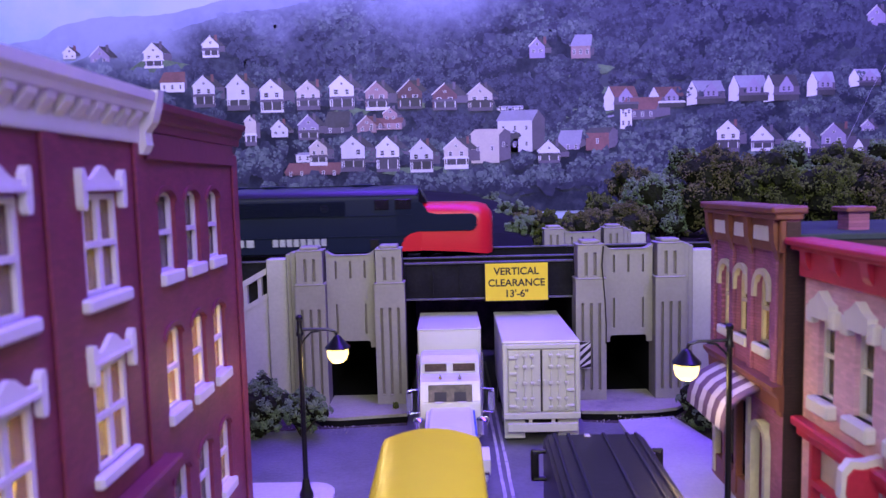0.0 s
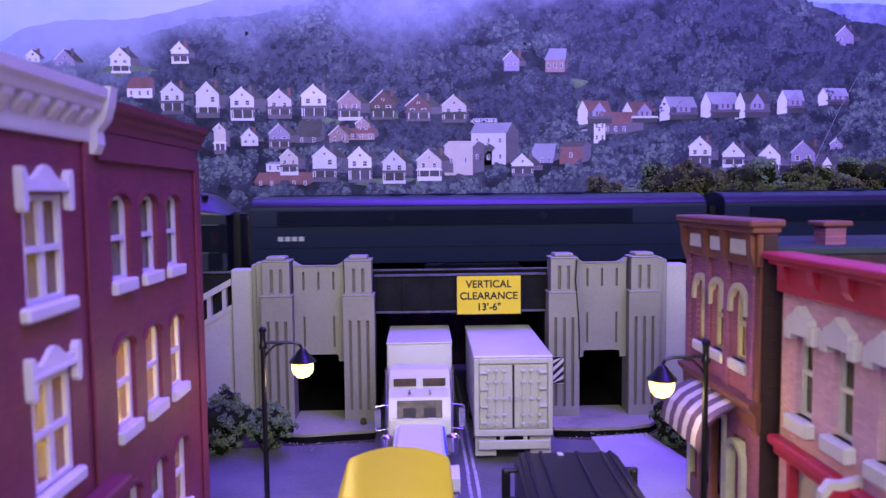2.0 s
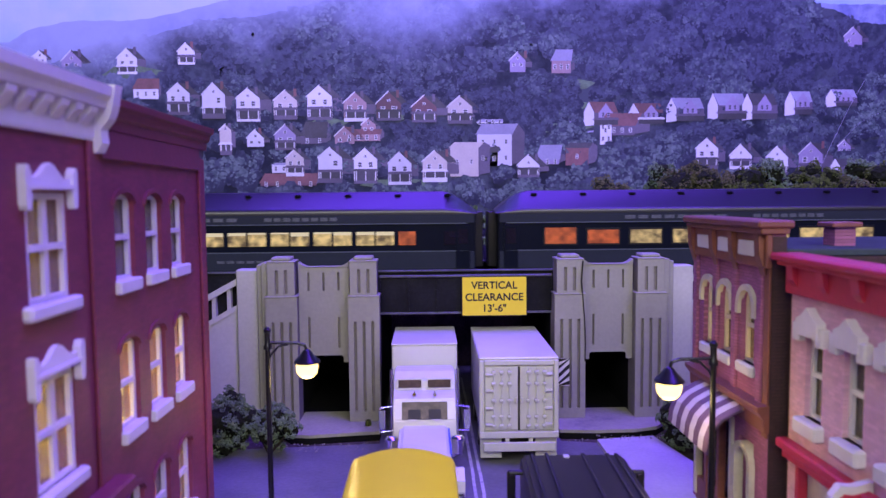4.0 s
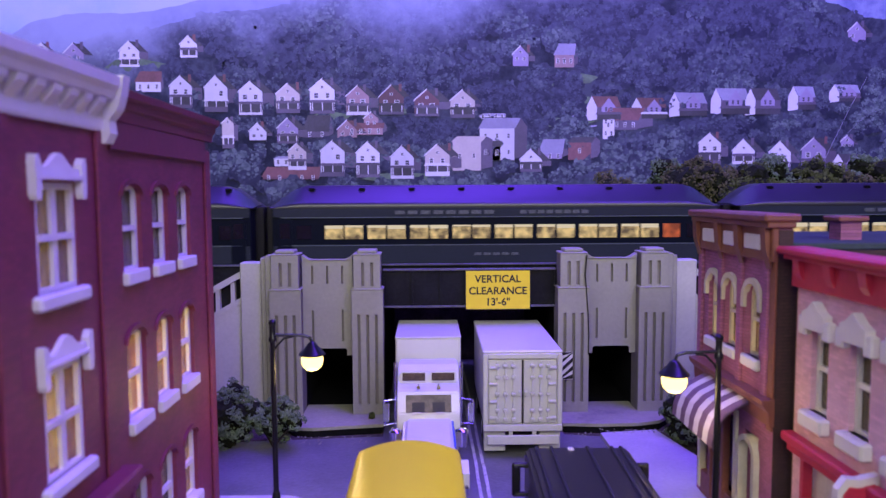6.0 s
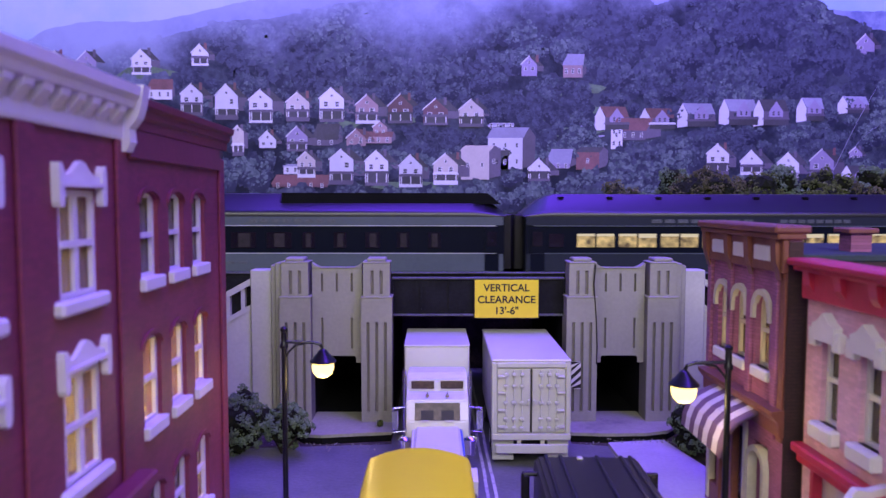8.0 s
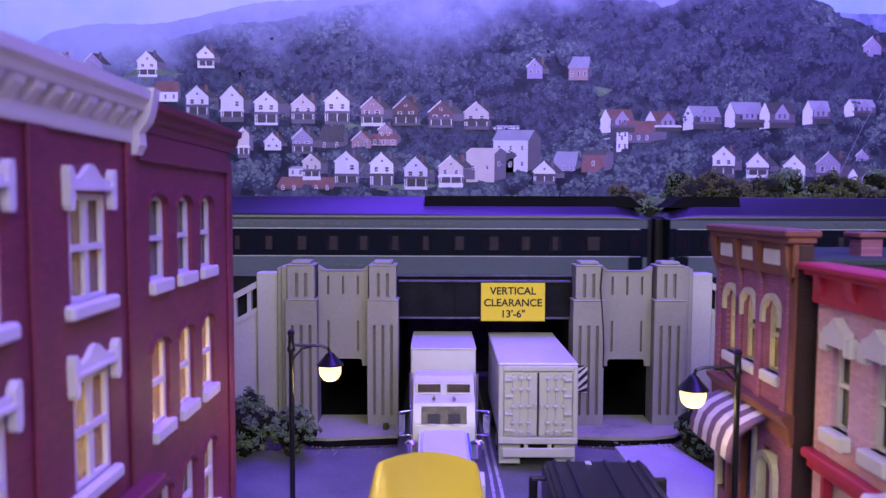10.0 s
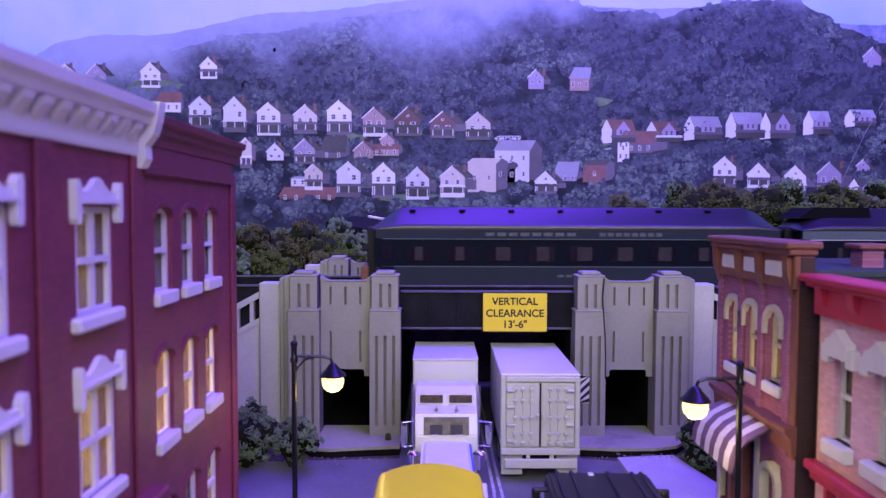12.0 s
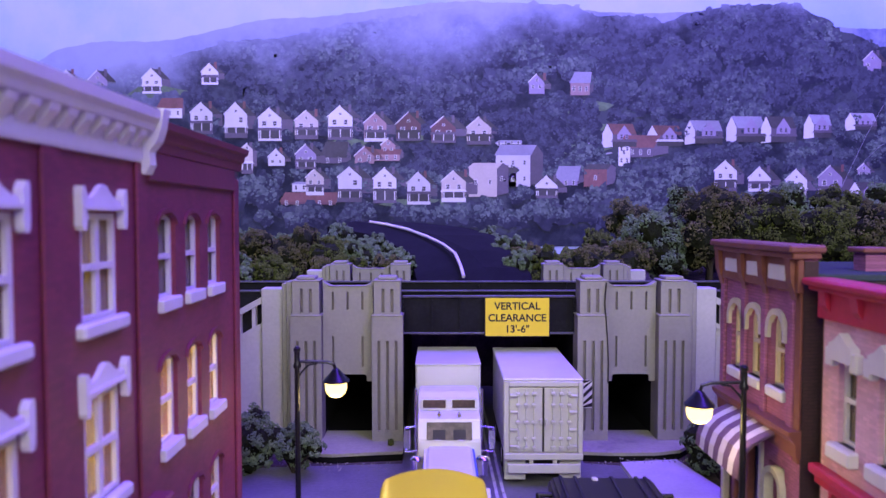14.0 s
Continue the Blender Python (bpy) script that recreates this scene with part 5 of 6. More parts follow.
def loco(name, s, length, nose):
    """A streamlined diesel unit. Its front is at x = 0, its body runs back to -length. Heights from the rail."""
    t = thing(name, "dark grey streamlined diesel locomotive with scarlet nose" if nose else "dark grey streamlined cabless diesel booster unit", "locomotive", s, TRACK_Y, RAIL_Z)
    W, top = 1.58, 4.58
    body_front = -3.6 if nose else -0.3
    extr = extrude_x(mesh(), arc_section(W, 1.36, 3.92, top), -length + 0.35, body_front)
    part("body", extr, LOCO_GREY, t, smooth=True)
    cap = [(-W * math.cos(a), 3.935 + (top - 3.92) * math.sin(a) ** 0.8) for a in [math.pi * (k + 0.8) / 13.6 for k in range(13)]]
    part("roof", extrude_x(mesh(), cap, -length + 0.4, body_front - 0.05), ROOF_DARK, t, "dark glossy roof", smooth=True)
    part("roof_walk", box(mesh(), -length + 1, body_front - 2.0, -0.35, 0.35, top - 0.02, top + 0.05), LOCO_GREY, t)
    for x in (-6.5, -11, -13, -15.2):
        part("roof_fan", lathe(mesh(), [(0.62, 0), (0.62, 0.12), (0.5, 0.16)], (x, 0, top - 0.05), 18), LOCO_GREY, t)
    for z in (2.12, 3.12):
        part("side_moulding", box(mesh(), -length + 0.4, body_front - 0.2, -W - 0.03, -W + 0.02, z, z + 0.05), LOCO_GREY, t)
    louvres(t, -length + 1.6, body_front - 3.6, 3.2, 3.9, LOCO_GREY, 10)
    for x in (-8.2, -15.5):
        part("porthole", lathe(mesh(), [(0.2, -0.06), (0.2, 0.02)], (x, -W, 3.55), 16, "y"), CAR_GLASS, t)
    if nose:
        # rounded nose: lofted sections
        bm = mesh()
        secs = []
        for x, w, ztop, zb in ((-3.6, 1.57, 3.80, 1.4), (-3.2, 1.57, 3.74, 1.38), (-1.6, 1.55, 3.72, 1.3), (-0.7, 1.48, 3.68, 1.2), (-0.25, 1.3, 3.55, 1.15), (0.0, 0.95, 3.2, 1.2)):
            ring = []
            for k in range(13):
                a = math.pi * k / 12
                c = -math.cos(a)
                ring.append(bm.verts.new((x, w * math.copysign(abs(c) ** 0.5, c), zb + (ztop - zb) * max(0.0, math.sin(a)) ** 0.35)))
            secs.append(ring)
        for p, q in zip(secs, secs[1:]):
            for i in range(12):
                bm.faces.new((p[i], p[i + 1], q[i + 1], q[i]))
            bm.faces.new((p[0], q[0], q[12], p[12]))
        bm.faces.new(secs[-1])
        bm.faces.new(secs[0])
        n = part("nose", bm, LOCO_RED, t, "scarlet rounded nose", smooth=True)
        bm = mesh()
        prism(bm, [(-4.7, 2.33), (-1.05, 2.33), (-0.86, 2.42), (-0.78, 2.58), (-0.78, 2.92), (-0.88, 3.08), (-1.05, 3.15), (-2.7, 3.15), (-3.15, 3.25), (-3.45, 3.75), (-4.7, 3.75)], -1.60, -1.50, "y")
        part("nose_flash", bm, LOCO_GREY, n, "dark grey flash on the nose")
        bm = mesh()
        prism(bm, [(-4.55, 1.38), (-3.5, 1.38), (-3.5, 2.33), (-3.7, 2.32), (-4.05, 2.22), (-4.3, 2.02), (-4.46, 1.72)], -1.62, -1.56, "y")
        part("red_wing", bm, LOCO_RED, n, "scarlet lower wing")
        part("cab_window", box(mesh(), -4.75, -3.95, -1.61, -1.55, 3.42, 3.92, 0.02), CAR_GLASS, t, "dark cab window")
        part("cab_window", box(mesh(), -5.75, -5.05, -1.61, -1.55, 3.42, 3.92, 0.02), CAR_GLASS, t, "dark cab window")
        part("step_grille", box(mesh(), -6.0, -5.6, -1.62, -1.55, 1.55, 2.0, 0.02), VAN_BLACK, t)
        bm = mesh()
        prism(bm, [(-3.62, 3.72), (-3.2, 3.74), (-3.58, 4.42)], -1.25, 1.25, "y")
        part("windscreen", bm, CAR_GLASS, t, "dark windscreen")
        part("headlight", lathe(mesh(), [(0.22, -0.1), (0.22, 0.06)], (0.0, 0, 2.8), 14, "x"), SILVER, n, "silver headlight")
        part("pilot", box(mesh(), -1.9, -0.15, -1.2, 1.2, 0.2, 0.85, 0.1), VAN_BLACK, t)
        lettering_bars(t, -15.6, -8.1, 1.72, 0.36, SILVER, ((0, 0.53), (0.64, 1.0)), -1.62)
    else:
        part("front_diaphragm", box(mesh(), -0.35, -0.02, -0.6, 0.6, 1.2, 3.9), VAN_BLACK, t)
    lettering_bars(t, -length + 1.6, -length + 2.9, 2.45, 0.22, SILVER, ((0, 1),), -1.61, 4)
    part("rear_diaphragm", box(mesh(), -length + 0.02, -length + 0.36, -0.6, 0.6, 1.2, 3.9), VAN_BLACK, t)
    part("fuel_tank", box(mesh(), -length * 0.62, -length * 0.4, -1.2, 1.2, 0.35, 1.05, 0.1), VAN_BLACK, t)
    bogie(t, -4.0)
    bogie(t, -length + 4.0)
    TRAIN.append((t, s))


def coach(s, length, style, label, windows, rounded=(True, True)):
    """A heavyweight or streamlined passenger car, front at x = 0 and running back to -length."""
    t = thing("passenger_car", label, "railway carriage", s, TRACK_Y, RAIL_Z, group="passenger cars of the train")
    W = 1.60
    x0, x1 = -length + 0.45, -0.45
    side = COACH_DARK
    part("body", box(mesh(), x0, x1, -W, W, 1.05, 3.72, 0.03), side, t)
    band = COACH_PALE if style == "pale" else COACH_LIGHT
    part("letter_board", box(mesh(), x0 + 0.05, x1 - 0.05, -W - 0.035, -W + 0.02, 3.30, 3.70), band, t, "grey letter board")
    part("lower_panel", box(mesh(), x0 + 0.05, x1 - 0.05, -W - 0.035, -W + 0.02, 1.08, 1.92), band, t, "grey lower panel")
    for z in (1.93, 3.25):
        part("silver_line", box(mesh(), x0 + 0.4, x1 - 0.4, -W - 0.05, -W + 0.01, z, z + 0.045), SILVER if style == "pale" else COACH_PALE, t, "thin silver line")
    # clerestory roof with drooping ends
    bm = mesh()
    secs = []
    ends = [(x0 - 0.1, 0.0), (x0 + 0.25, 0.30), (x0 + 0.6, 0.58), (x0 + 1.0, 0.84), (x0 + 1.5, 1.0), (x1 - 1.5, 1.0), (x1 - 1.0, 0.84), (x1 - 0.6, 0.58), (x1 - 0.25, 0.30), (x1 + 0.1, 0.0)]
    for x, f in ends:
        up = lambda z: 3.72 + (z - 3.72) * (0.12 + 0.88 * f)
        half = [(W + 0.02, 3.70), (W + 0.03, up(3.80)), (W, up(3.92)), (W - 0.08, up(4.00)), (W - 0.2, up(4.06)), (0.71, up(4.79)), (0.25, up(4.81))]
        prof = [(-a, b) for a, b in half] + half[::-1]
        secs.append([bm.verts.new((x, a, b)) for a, b in prof])
    for p, q in zip(secs, secs[1:]):
        for i in range(len(p) - 1):
            bm.faces.new((p[i], p[i + 1], q[i + 1], q[i]))
        bm.faces.new((p[0], q[0], q[-1], p[-1]))
    bm.faces.new(secs[0])
    bm.faces.new(secs[-1])
    roof = part("roof", bm, ROOF_DARK, t, "dark grey clerestory roof", smooth=True)
    if style != "pale":
        k = x0 + 1.8
        while k < x1 - 1.2:
            part("roof_vent", box(mesh(), k - 0.15, k + 0.15, -0.98, -0.78, 4.54, 4.68, 0.03), ROOF_BLACK, roof)
            k += 2.4
    else:
        for a, b, e in ((x0 + 0.1, x0 + 3.6, 0.0), (x1 - 10.8, x1 - 0.1, 0.0)):
            bm = mesh()
            prism(bm, [(a, 4.30), (b, 4.30), (b - (0.7 if b > -2 else 0.1), 4.84), (a + (0.7 if b < -2 else 0.1), 4.84)], -1.13, 1.13, "y")
            part("roof_end", bm, ROOF_BLACK, roof, "black roof end")
    # windows
    rnd = random.Random(int(abs(s) * 7))
    z0, z1 = 2.25, 2.90
    if windows == "pairs":
        for k in range(8):
            a = -length + 2.94 + 2.02 * k
            for d in (0.0, 0.94):
                part("window", box(mesh(), a + d, a + d + 0.86, -W - 0.03, -W + 0.01, z0, z1), CAR_LIT, t, "lit coach window")
                part("window_blind", box(mesh(), a + d, a + d + 0.86, -W - 0.034, -W - 0.028, z1 - rnd.uniform(0.06, 0.2), z1), CAR_BLIND, t, "pale half-drawn blind")
            part("window_post", box(mesh(), a + 0.86, a + 0.94, -W - 0.04, -W + 0.01, z0 - 0.05, z1 + 0.05), side, t)
        a = -length + 2.94 + 2.02 * 8
        if a + 0.8 < -2.0:
            part("window", box(mesh(), a, a + 0.8, -W - 0.03, -W + 0.01, z0, z1), CAR_ORANGE, t, "orange-curtained window")
        for a in (-length + 1.6, -1.95):
            part("window", box(mesh(), a, a + 0.7, -W - 0.03, -W + 0.01, z0, z1), CAR_GLASS, t)
    elif windows == "wide":
        n = 9
        step = (length - 4.6) / n
        for k in range(n):
            c = -length + 2.4 + step * (k + 0.5)
            mat = CAR_ORANGE if k in (0, 1, n - 1) else CAR_LIT
            w = 0.5 if k == n - 1 else 0.74
            part("window", box(mesh(), c - w, c + w, -W - 0.03, -W + 0.01, z0, z1 + (0.12 if k == 0 else 0)), mat, t, "lit coach window")
            part("window_frame", box(mesh(), c - w - 0.08, c + w + 0.08, -W - 0.02, -W + 0.005, z0 - 0.08, z1 + 0.1), VAN_BLACK, t)
        part("window", box(mesh(), -2.3, -1.7, -W - 0.03, -W + 0.01, z0, z1), CAR_ORANGE, t)
    else:
        a, step, wide = -length + 2.0, 1.95, 1.25
        if style == "pale":
            step, wide = 1.5, 0.7
        while a < -2.2 - wide:
            w = wide if style != "pale" else rnd.choice((0.6, 0.7, 1.2))
            pane = part("window", box(mesh(), a, a + w, -W - 0.03, -W + 0.01, z0 - 0.05, z1 + 0.06), CAR_GLASS, t, "unlit coach window")
            part("window_curtain", box(mesh(), a + w * 0.3, a + w * rnd.uniform(0.6, 0.9), -W - 0.034, -W - 0.028, z0, z1), CURTAIN, pane, "dim brown curtain")
            a += max(step, w + 0.5)
    for a in (x0 + 0.25, x1 - 0.95):
        d = part("door", box(mesh(), a, a + 0.7, -W - 0.05, -W + 0.01, 1.1, 3.2, 0.02), COACH_DARK, t)
        part("door_window", box(mesh(), a + 0.12, a + 0.58, -W - 0.06, -W, 2.3, 3.0), CAR_GLASS, d)
    lettering_bars(t, -length * 0.72, -length * 0.30, 3.42, 0.17, DULL_SILVER, ((0.0, 0.52), (0.64, 1.0)))
    lettering_bars(t, -length * 0.55, -length * 0.45, 1.45, 0.12, DULL_SILVER, ((0.0, 1.0),), letters=5)
    for a in (-length + 0.02, -0.46):
        part("diaphragm", box(mesh(), a, a + 0.44, -0.75, 0.75, 1.1, 3.8, 0.04), VAN_BLACK, t)
    part("underframe", box(mesh(), x0 + 5.5, x1 - 5.5, -1.2, 1.2, 0.4, 1.05, 0.08), VAN_BLACK, t)
    bogie(t, -3.4)
    bogie(t, -length + 3.4)
    TRAIN.append((t, s))
    return t


def build_train():
    loco("diesel_locomotive", 0.45, 22.6, True)
    loco("diesel_booster", -22.4, 22.5, False)
    lit = "dark grey heavyweight coach with warm lit windows"
    coach(-45.2, 23.1, "light", lit, "wide")
    coach(-68.5, 23.2, "light", lit, "pairs")
    coach(-91.8, 22.2, "light", lit, "pairs")
    coach(-114.1, 23.1, "light", lit, "pairs")
    coach(-137.3, 28.1, "pale", "two-tone grey sleeping car with unlit windows", "dark")
    coach(-165.5, 28.4, "pale", "two-tone grey sleeping car with unlit windows", "dark")
    tail = coach(-194.0, 20.4, "green", "dark grey observation car with unlit windows", "dark")
    part("tail_gate", box(mesh(), -20.7, -20.3, -0.8, 0.8, 1.1, 1.9, 0.05), RUST, tail, "brass-brown tail railing")


# ---- planting ----
def clump_crown(name, lumps, n, leaf, mat, parent, seed, label=""):
    """Crumbled foam foliage: tufts of small tilted flakes gathered round lumps (x, y, z, radius) with a dark core that
    puts in the inner shade.
    """
    rnd = random.Random(seed)
    verts, faces, tones = [], [], []
    tufts = []
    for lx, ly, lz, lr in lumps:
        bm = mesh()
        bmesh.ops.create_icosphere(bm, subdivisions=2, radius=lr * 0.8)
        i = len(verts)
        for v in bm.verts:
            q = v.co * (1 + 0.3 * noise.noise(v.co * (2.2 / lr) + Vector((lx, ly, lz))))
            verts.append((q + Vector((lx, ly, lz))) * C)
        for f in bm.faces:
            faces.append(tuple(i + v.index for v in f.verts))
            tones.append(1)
        bm.free()
        for _ in range(13):
            v = Vector((rnd.gauss(0, 1), rnd.gauss(0, 1) - 0.35, rnd.gauss(0, 1) + 0.25)).normalized()
            tufts.append((Vector((lx, ly, lz)) + v * lr * rnd.uniform(0.72, 0.95), v, lr * rnd.uniform(0.22, 0.40)))
    tot = sum(q[2] ** 2 for q in tufts)
    for centre, out, tr in tufts:
        for _ in range(max(5, int(n * tr * tr / tot))):
            v = (Vector((rnd.gauss(0, 1), rnd.gauss(0, 1), rnd.gauss(0, 1))).normalized() + out * 0.5).normalized()
            c = centre + v * tr * rnd.uniform(0.7, 1.08)
            d = (v + Vector((rnd.uniform(-.6, .6), rnd.uniform(-.6, .6), rnd.uniform(-.4, .7)))).normalized()
            a = d.orthogonal().normalized() * leaf * rnd.uniform(0.5, 1.2)
            a.rotate(Matrix.Rotation(rnd.uniform(0, 6.3), 3, d))
            b = d.cross(a) * rnd.uniform(0.6, 1.0)
            i = len(verts)
            verts += [(c - a) * C, (c + b - d * leaf * 0.3) * C, (c + a) * C, (c - b - d * leaf * 0.3) * C, (c + d * leaf * 0.55) * C]
            faces += [(i, i + 1, i + 4), (i + 1, i + 2, i + 4), (i + 2, i + 3, i + 4), (i + 3, i, i + 4)]
            tones += [0] * 4
    me = bpy.data.meshes.new(name)
    me.from_pydata([tuple(v) for v in verts], [], faces)
    me.materials.append(mat)
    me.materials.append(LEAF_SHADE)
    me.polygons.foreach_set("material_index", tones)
    ob = new(name, me)
    ob.parent = parent
    return tagged(ob, label)


def lumps_for(w, d, h, seed, k=9):
    rnd = random.Random(seed)
    out = [(0, 0, h * 0.5, min(w, h) * 0.36)]
    for i in range(k):
        a = rnd.uniform(0, 6.28)
        q = rnd.uniform(0.3, 1.0)
        z = h * rnd.uniform(0.2, 0.85)
        f = 1 - abs(z / h - 0.45)
        out.append((w * 0.40 * q * f * math.cos(a), d * 0.40 * q * f * math.sin(a), z, min(w, h) * rnd.uniform(0.18, 0.27)))
    return out


def bush(x, y, z, w, h, mat, label, seed, n=1500, leaf=0.065):
    t = thing("bush", label, "bush", x, y, z)
    lumps = lumps_for(w, w * 0.8, h, seed, 12)
    lumps = [(a, b, max(c, r * 0.7), r) for a, b, c, r in lumps]
    bm = mesh()
    for a, b, c, r in lumps:
        cyl(bm, (0, 0, 0), (a, b, c), 0.06, 0.02, 5)
    part("twigs", bm, TWIG, t)
    clump_crown("foliage", lumps, n, leaf, mat, t, seed)


def tree(x, y, z, w, h, mat, label, seed, n=1300, leaf=0.14):
    t = thing("tree", label, "tree", x, y, z, group="model trees behind the tracks")
    rnd = random.Random(seed)
    lumps = [(a, b, c + h * 0.12, r) for a, b, c, r in lumps_for(w, w * 0.8, h * 0.9, seed, 11)]
    bm = cyl(mesh(), (0, 0, -0.3), (0.1, 0, h * 0.5), 0.22, 0.1, 7)
    for a, b, c, r in lumps[1:]:
        cyl(bm, (0.05, 0, h * 0.25), (a, b, c), 0.08, 0.025, 5)
    part("trunk", bm, TWIG, t)
    clump_crown("crown", lumps, n, leaf, mat, t, seed)


def build_planting():
    grey = "grey-green foam bush beside the abutment"
    bush(-9.3, -3.1, 0.0, 3.5, 2.3, LEAF_DARK, grey, 3, 5200)
    bush(-7.75, -3.3, 0.0, 2.9, 1.85, LEAF_DARK, grey, 4, 4200)
    bush(-10.9, -3.0, 0.0, 2.8, 2.1, LEAF_DARK, grey, 8, 1800)
    bush(8.1, -3.0, 0.0, 2.2, 1.9, LEAF_DARK, grey, 5, 2600)
    bush(8.35, -4.3, 0.0, 2.0, 1.6, LEAF_DARK, grey, 6, 2400)
    bush(-4.15, -1.1, 0.35, 0.3, 0.28, LEAF_OLIVE, "tiny olive weed tuft on the platform", 7, 120, 0.04)
    bush(8.3, -1.4, 0.1, 0.9, 0.3, LEAF_OLIVE, "low olive tuft beside the platform", 9, 300, 0.05)
    rnd = random.Random(12)
    # right-hand woods climb towards the backdrop
    k = 0
    for y, xs in ((13.0, (4.6, 7.0, 9.3, 11.6, 13.8, 16.2, 18.6, 21, 23.6, 26.5)), (16.5, (3.9, 6.2, 8.5, 10.8, 13.2, 15.8, 18.2, 20.8, 23.5, 26.5, 30)), (20.5, (4.5, 7, 9.5, 12, 14.8, 17.5, 20.4, 23.4, 26.6, 30, 33.5))):
        for x in xs:
            k += 1
            tall = min(1.0, max(0.0, (x - 8.5) / 4.5))
            top = 7.8 + 4.0 * tall * (0.8 if y < 15 else 1.0) + rnd.uniform(-0.5, 0.5)
            base = 5.0 + 0.1 * (y - 13)
            tree(x + rnd.uniform(-.4, .4), y + rnd.uniform(-.8, .8), base, 3.8 * rnd.uniform(0.9, 1.15), top - base, rnd.choice((LEAF_OLIVE, LEAF_BROWN, LEAF_DARK, LEAF_OLIVE)),
                 "olive-brown foam tree on the slope behind the tracks", 100 + k, 4600, 0.085)
    for x, y, top in ((3.0, 14.2, 7.7), (2.6, 18.5, 8.3), (1.6, 22.6, 8.9), (-4.9, 15.2, 7.7), (-6.6, 18.6, 8.5), (-9.0, 21.8, 9.1)):
        k += 1
        tree(x, y, 5.2 + 0.1 * (y - 13), 3.4, top - 5.2 - 0.1 * (y - 13), LEAF_DARK, "dark green foam tree beside the climbing lane", 100 + k, 4600, 0.085)
    for y, xs in ((13.0, (-16.5, -14, -11.6, -9.2, -7.0, -5.2)), (16.5, (-19, -16.5, -14, -11.5, -9.0, -7.0)), (20, (-22, -19, -16, -13, -10.5))):
        for x in xs:
            k += 1
            top = (8.9 if y > 15 else 7.9) + rnd.uniform(-0.5, 0.3) - (0.5 if x > -8 else 0)
            base = 5.0 + 0.1 * (y - 13)
            tree(x + rnd.uniform(-.4, .4), y + rnd.uniform(-.8, .8), base, 3.8 * rnd.uniform(0.9, 1.1), top - base, rnd.choice((LEAF_BROWN, LEAF_OLIVE, LEAF_BROWN, LEAF_DARK)),
                 "brown-green foam tree on the slope behind the tracks", 200 + k, 4600, 0.085)


# ---- the hill behind and the printed backdrop ----
def build_slope():
    bm = mesh()
    prism(bm, [(10.9, 0), (10.9, 4.9), (14, 5.2), (25.7, 6.4), (25.7, 0)], -266, 266, "x")
    part("back_slope", bm, EARTH, None, "dark earth slope between tracks and backdrop", kind="structure", category="slope")
    # dark lane that climbs and bends away, with a pale edge line
    mid = [(0.9, 11.2, 5.9), (0.6, 13.0, 6.8), (-0.3, 16.0, 7.7), (-2.3, 19.5, 8.55), (-5.0, 22.5, 9.15), (-8.6, 24.6, 9.5)]
    left = [(-3.4, 11.2, 5.3), (-3.5, 13.0, 6.0), (-3.9, 16.0, 7.0), (-5.2, 19.0, 7.9), (-7.4, 21.8, 8.6), (-10.5, 23.4, 9.1)]
    right = [(3.4, 11.2, 5.6), (3.4, 13.5, 6.6), (3.0, 17.5, 7.5), (1.8, 21.5, 8.5), (0.0, 24.8, 9.0), (-4.0, 25.6, 9.4)]
    bm = mesh()
    rows = [[bm.verts.new(p) for p in trio] for trio in zip(left, mid, right)]
    under = [[bm.verts.new((p[0], p[1], 4.0)) for p in trio] for trio in zip(left, mid, right)]
    for a, b in zip(rows, rows[1:]):
        for i in (0, 1):
            bm.faces.new((a[i], a[i + 1], b[i + 1], b[i]))
    for q in (0, 2):
        for (a, b), (c, d) in zip(zip(rows, rows[1:]), zip(under, under[1:])):
            bm.faces.new((a[q], b[q], d[q], c[q]))
    bm.faces.new((rows[0][0], rows[0][1], rows[0][2], under[0][2], under[0][1], under[0][0]))
    part("lane", bm, TAR_AND_WALL, None, "dark lane that climbs and bends away behind the bridge", kind="structure", category="road")
    line = [(-0.72, 11.1, 6.35), (-0.85, 12.6, 6.9), (-1.15, 14.6, 7.55), (-1.9, 16.8, 8.05), (-3.0, 18.9, 8.5), (-4.4, 21.0, 8.95), (-5.9, 22.6, 9.25), (-7.35, 23.9, 9.47)]
    bm = tube(mesh(), line, 0.10, 6)
    part("lane_edge_rail", bm, WHITE_TRIM, None, "pale curving edge rail of the dark lane", kind="structure", category="rail")


BACK_Y = 26.0
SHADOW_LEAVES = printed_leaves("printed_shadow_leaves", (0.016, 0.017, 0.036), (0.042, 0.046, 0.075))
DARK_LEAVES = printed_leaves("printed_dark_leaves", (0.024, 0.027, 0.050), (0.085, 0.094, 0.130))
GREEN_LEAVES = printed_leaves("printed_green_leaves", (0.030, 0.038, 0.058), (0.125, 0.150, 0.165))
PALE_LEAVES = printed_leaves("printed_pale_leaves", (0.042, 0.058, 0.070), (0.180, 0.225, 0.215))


def depth_of(z):
    """Printed layers: what stands lower in the picture lies over what stands higher."""
    return BACK_Y - 0.05 - (28 - z) * 0.002


def flat(parent, name, pts, mat, layer, label=""):
    """A printed shape: a thin sheet on the backdrop, (x, z) outline."""
    bm = mesh()
    prism(bm, pts, BACK_Y - 0.02 * layer, BACK_Y - 0.02 * layer + 0.015, "y")
    return part(name, bm, mat, parent, label)


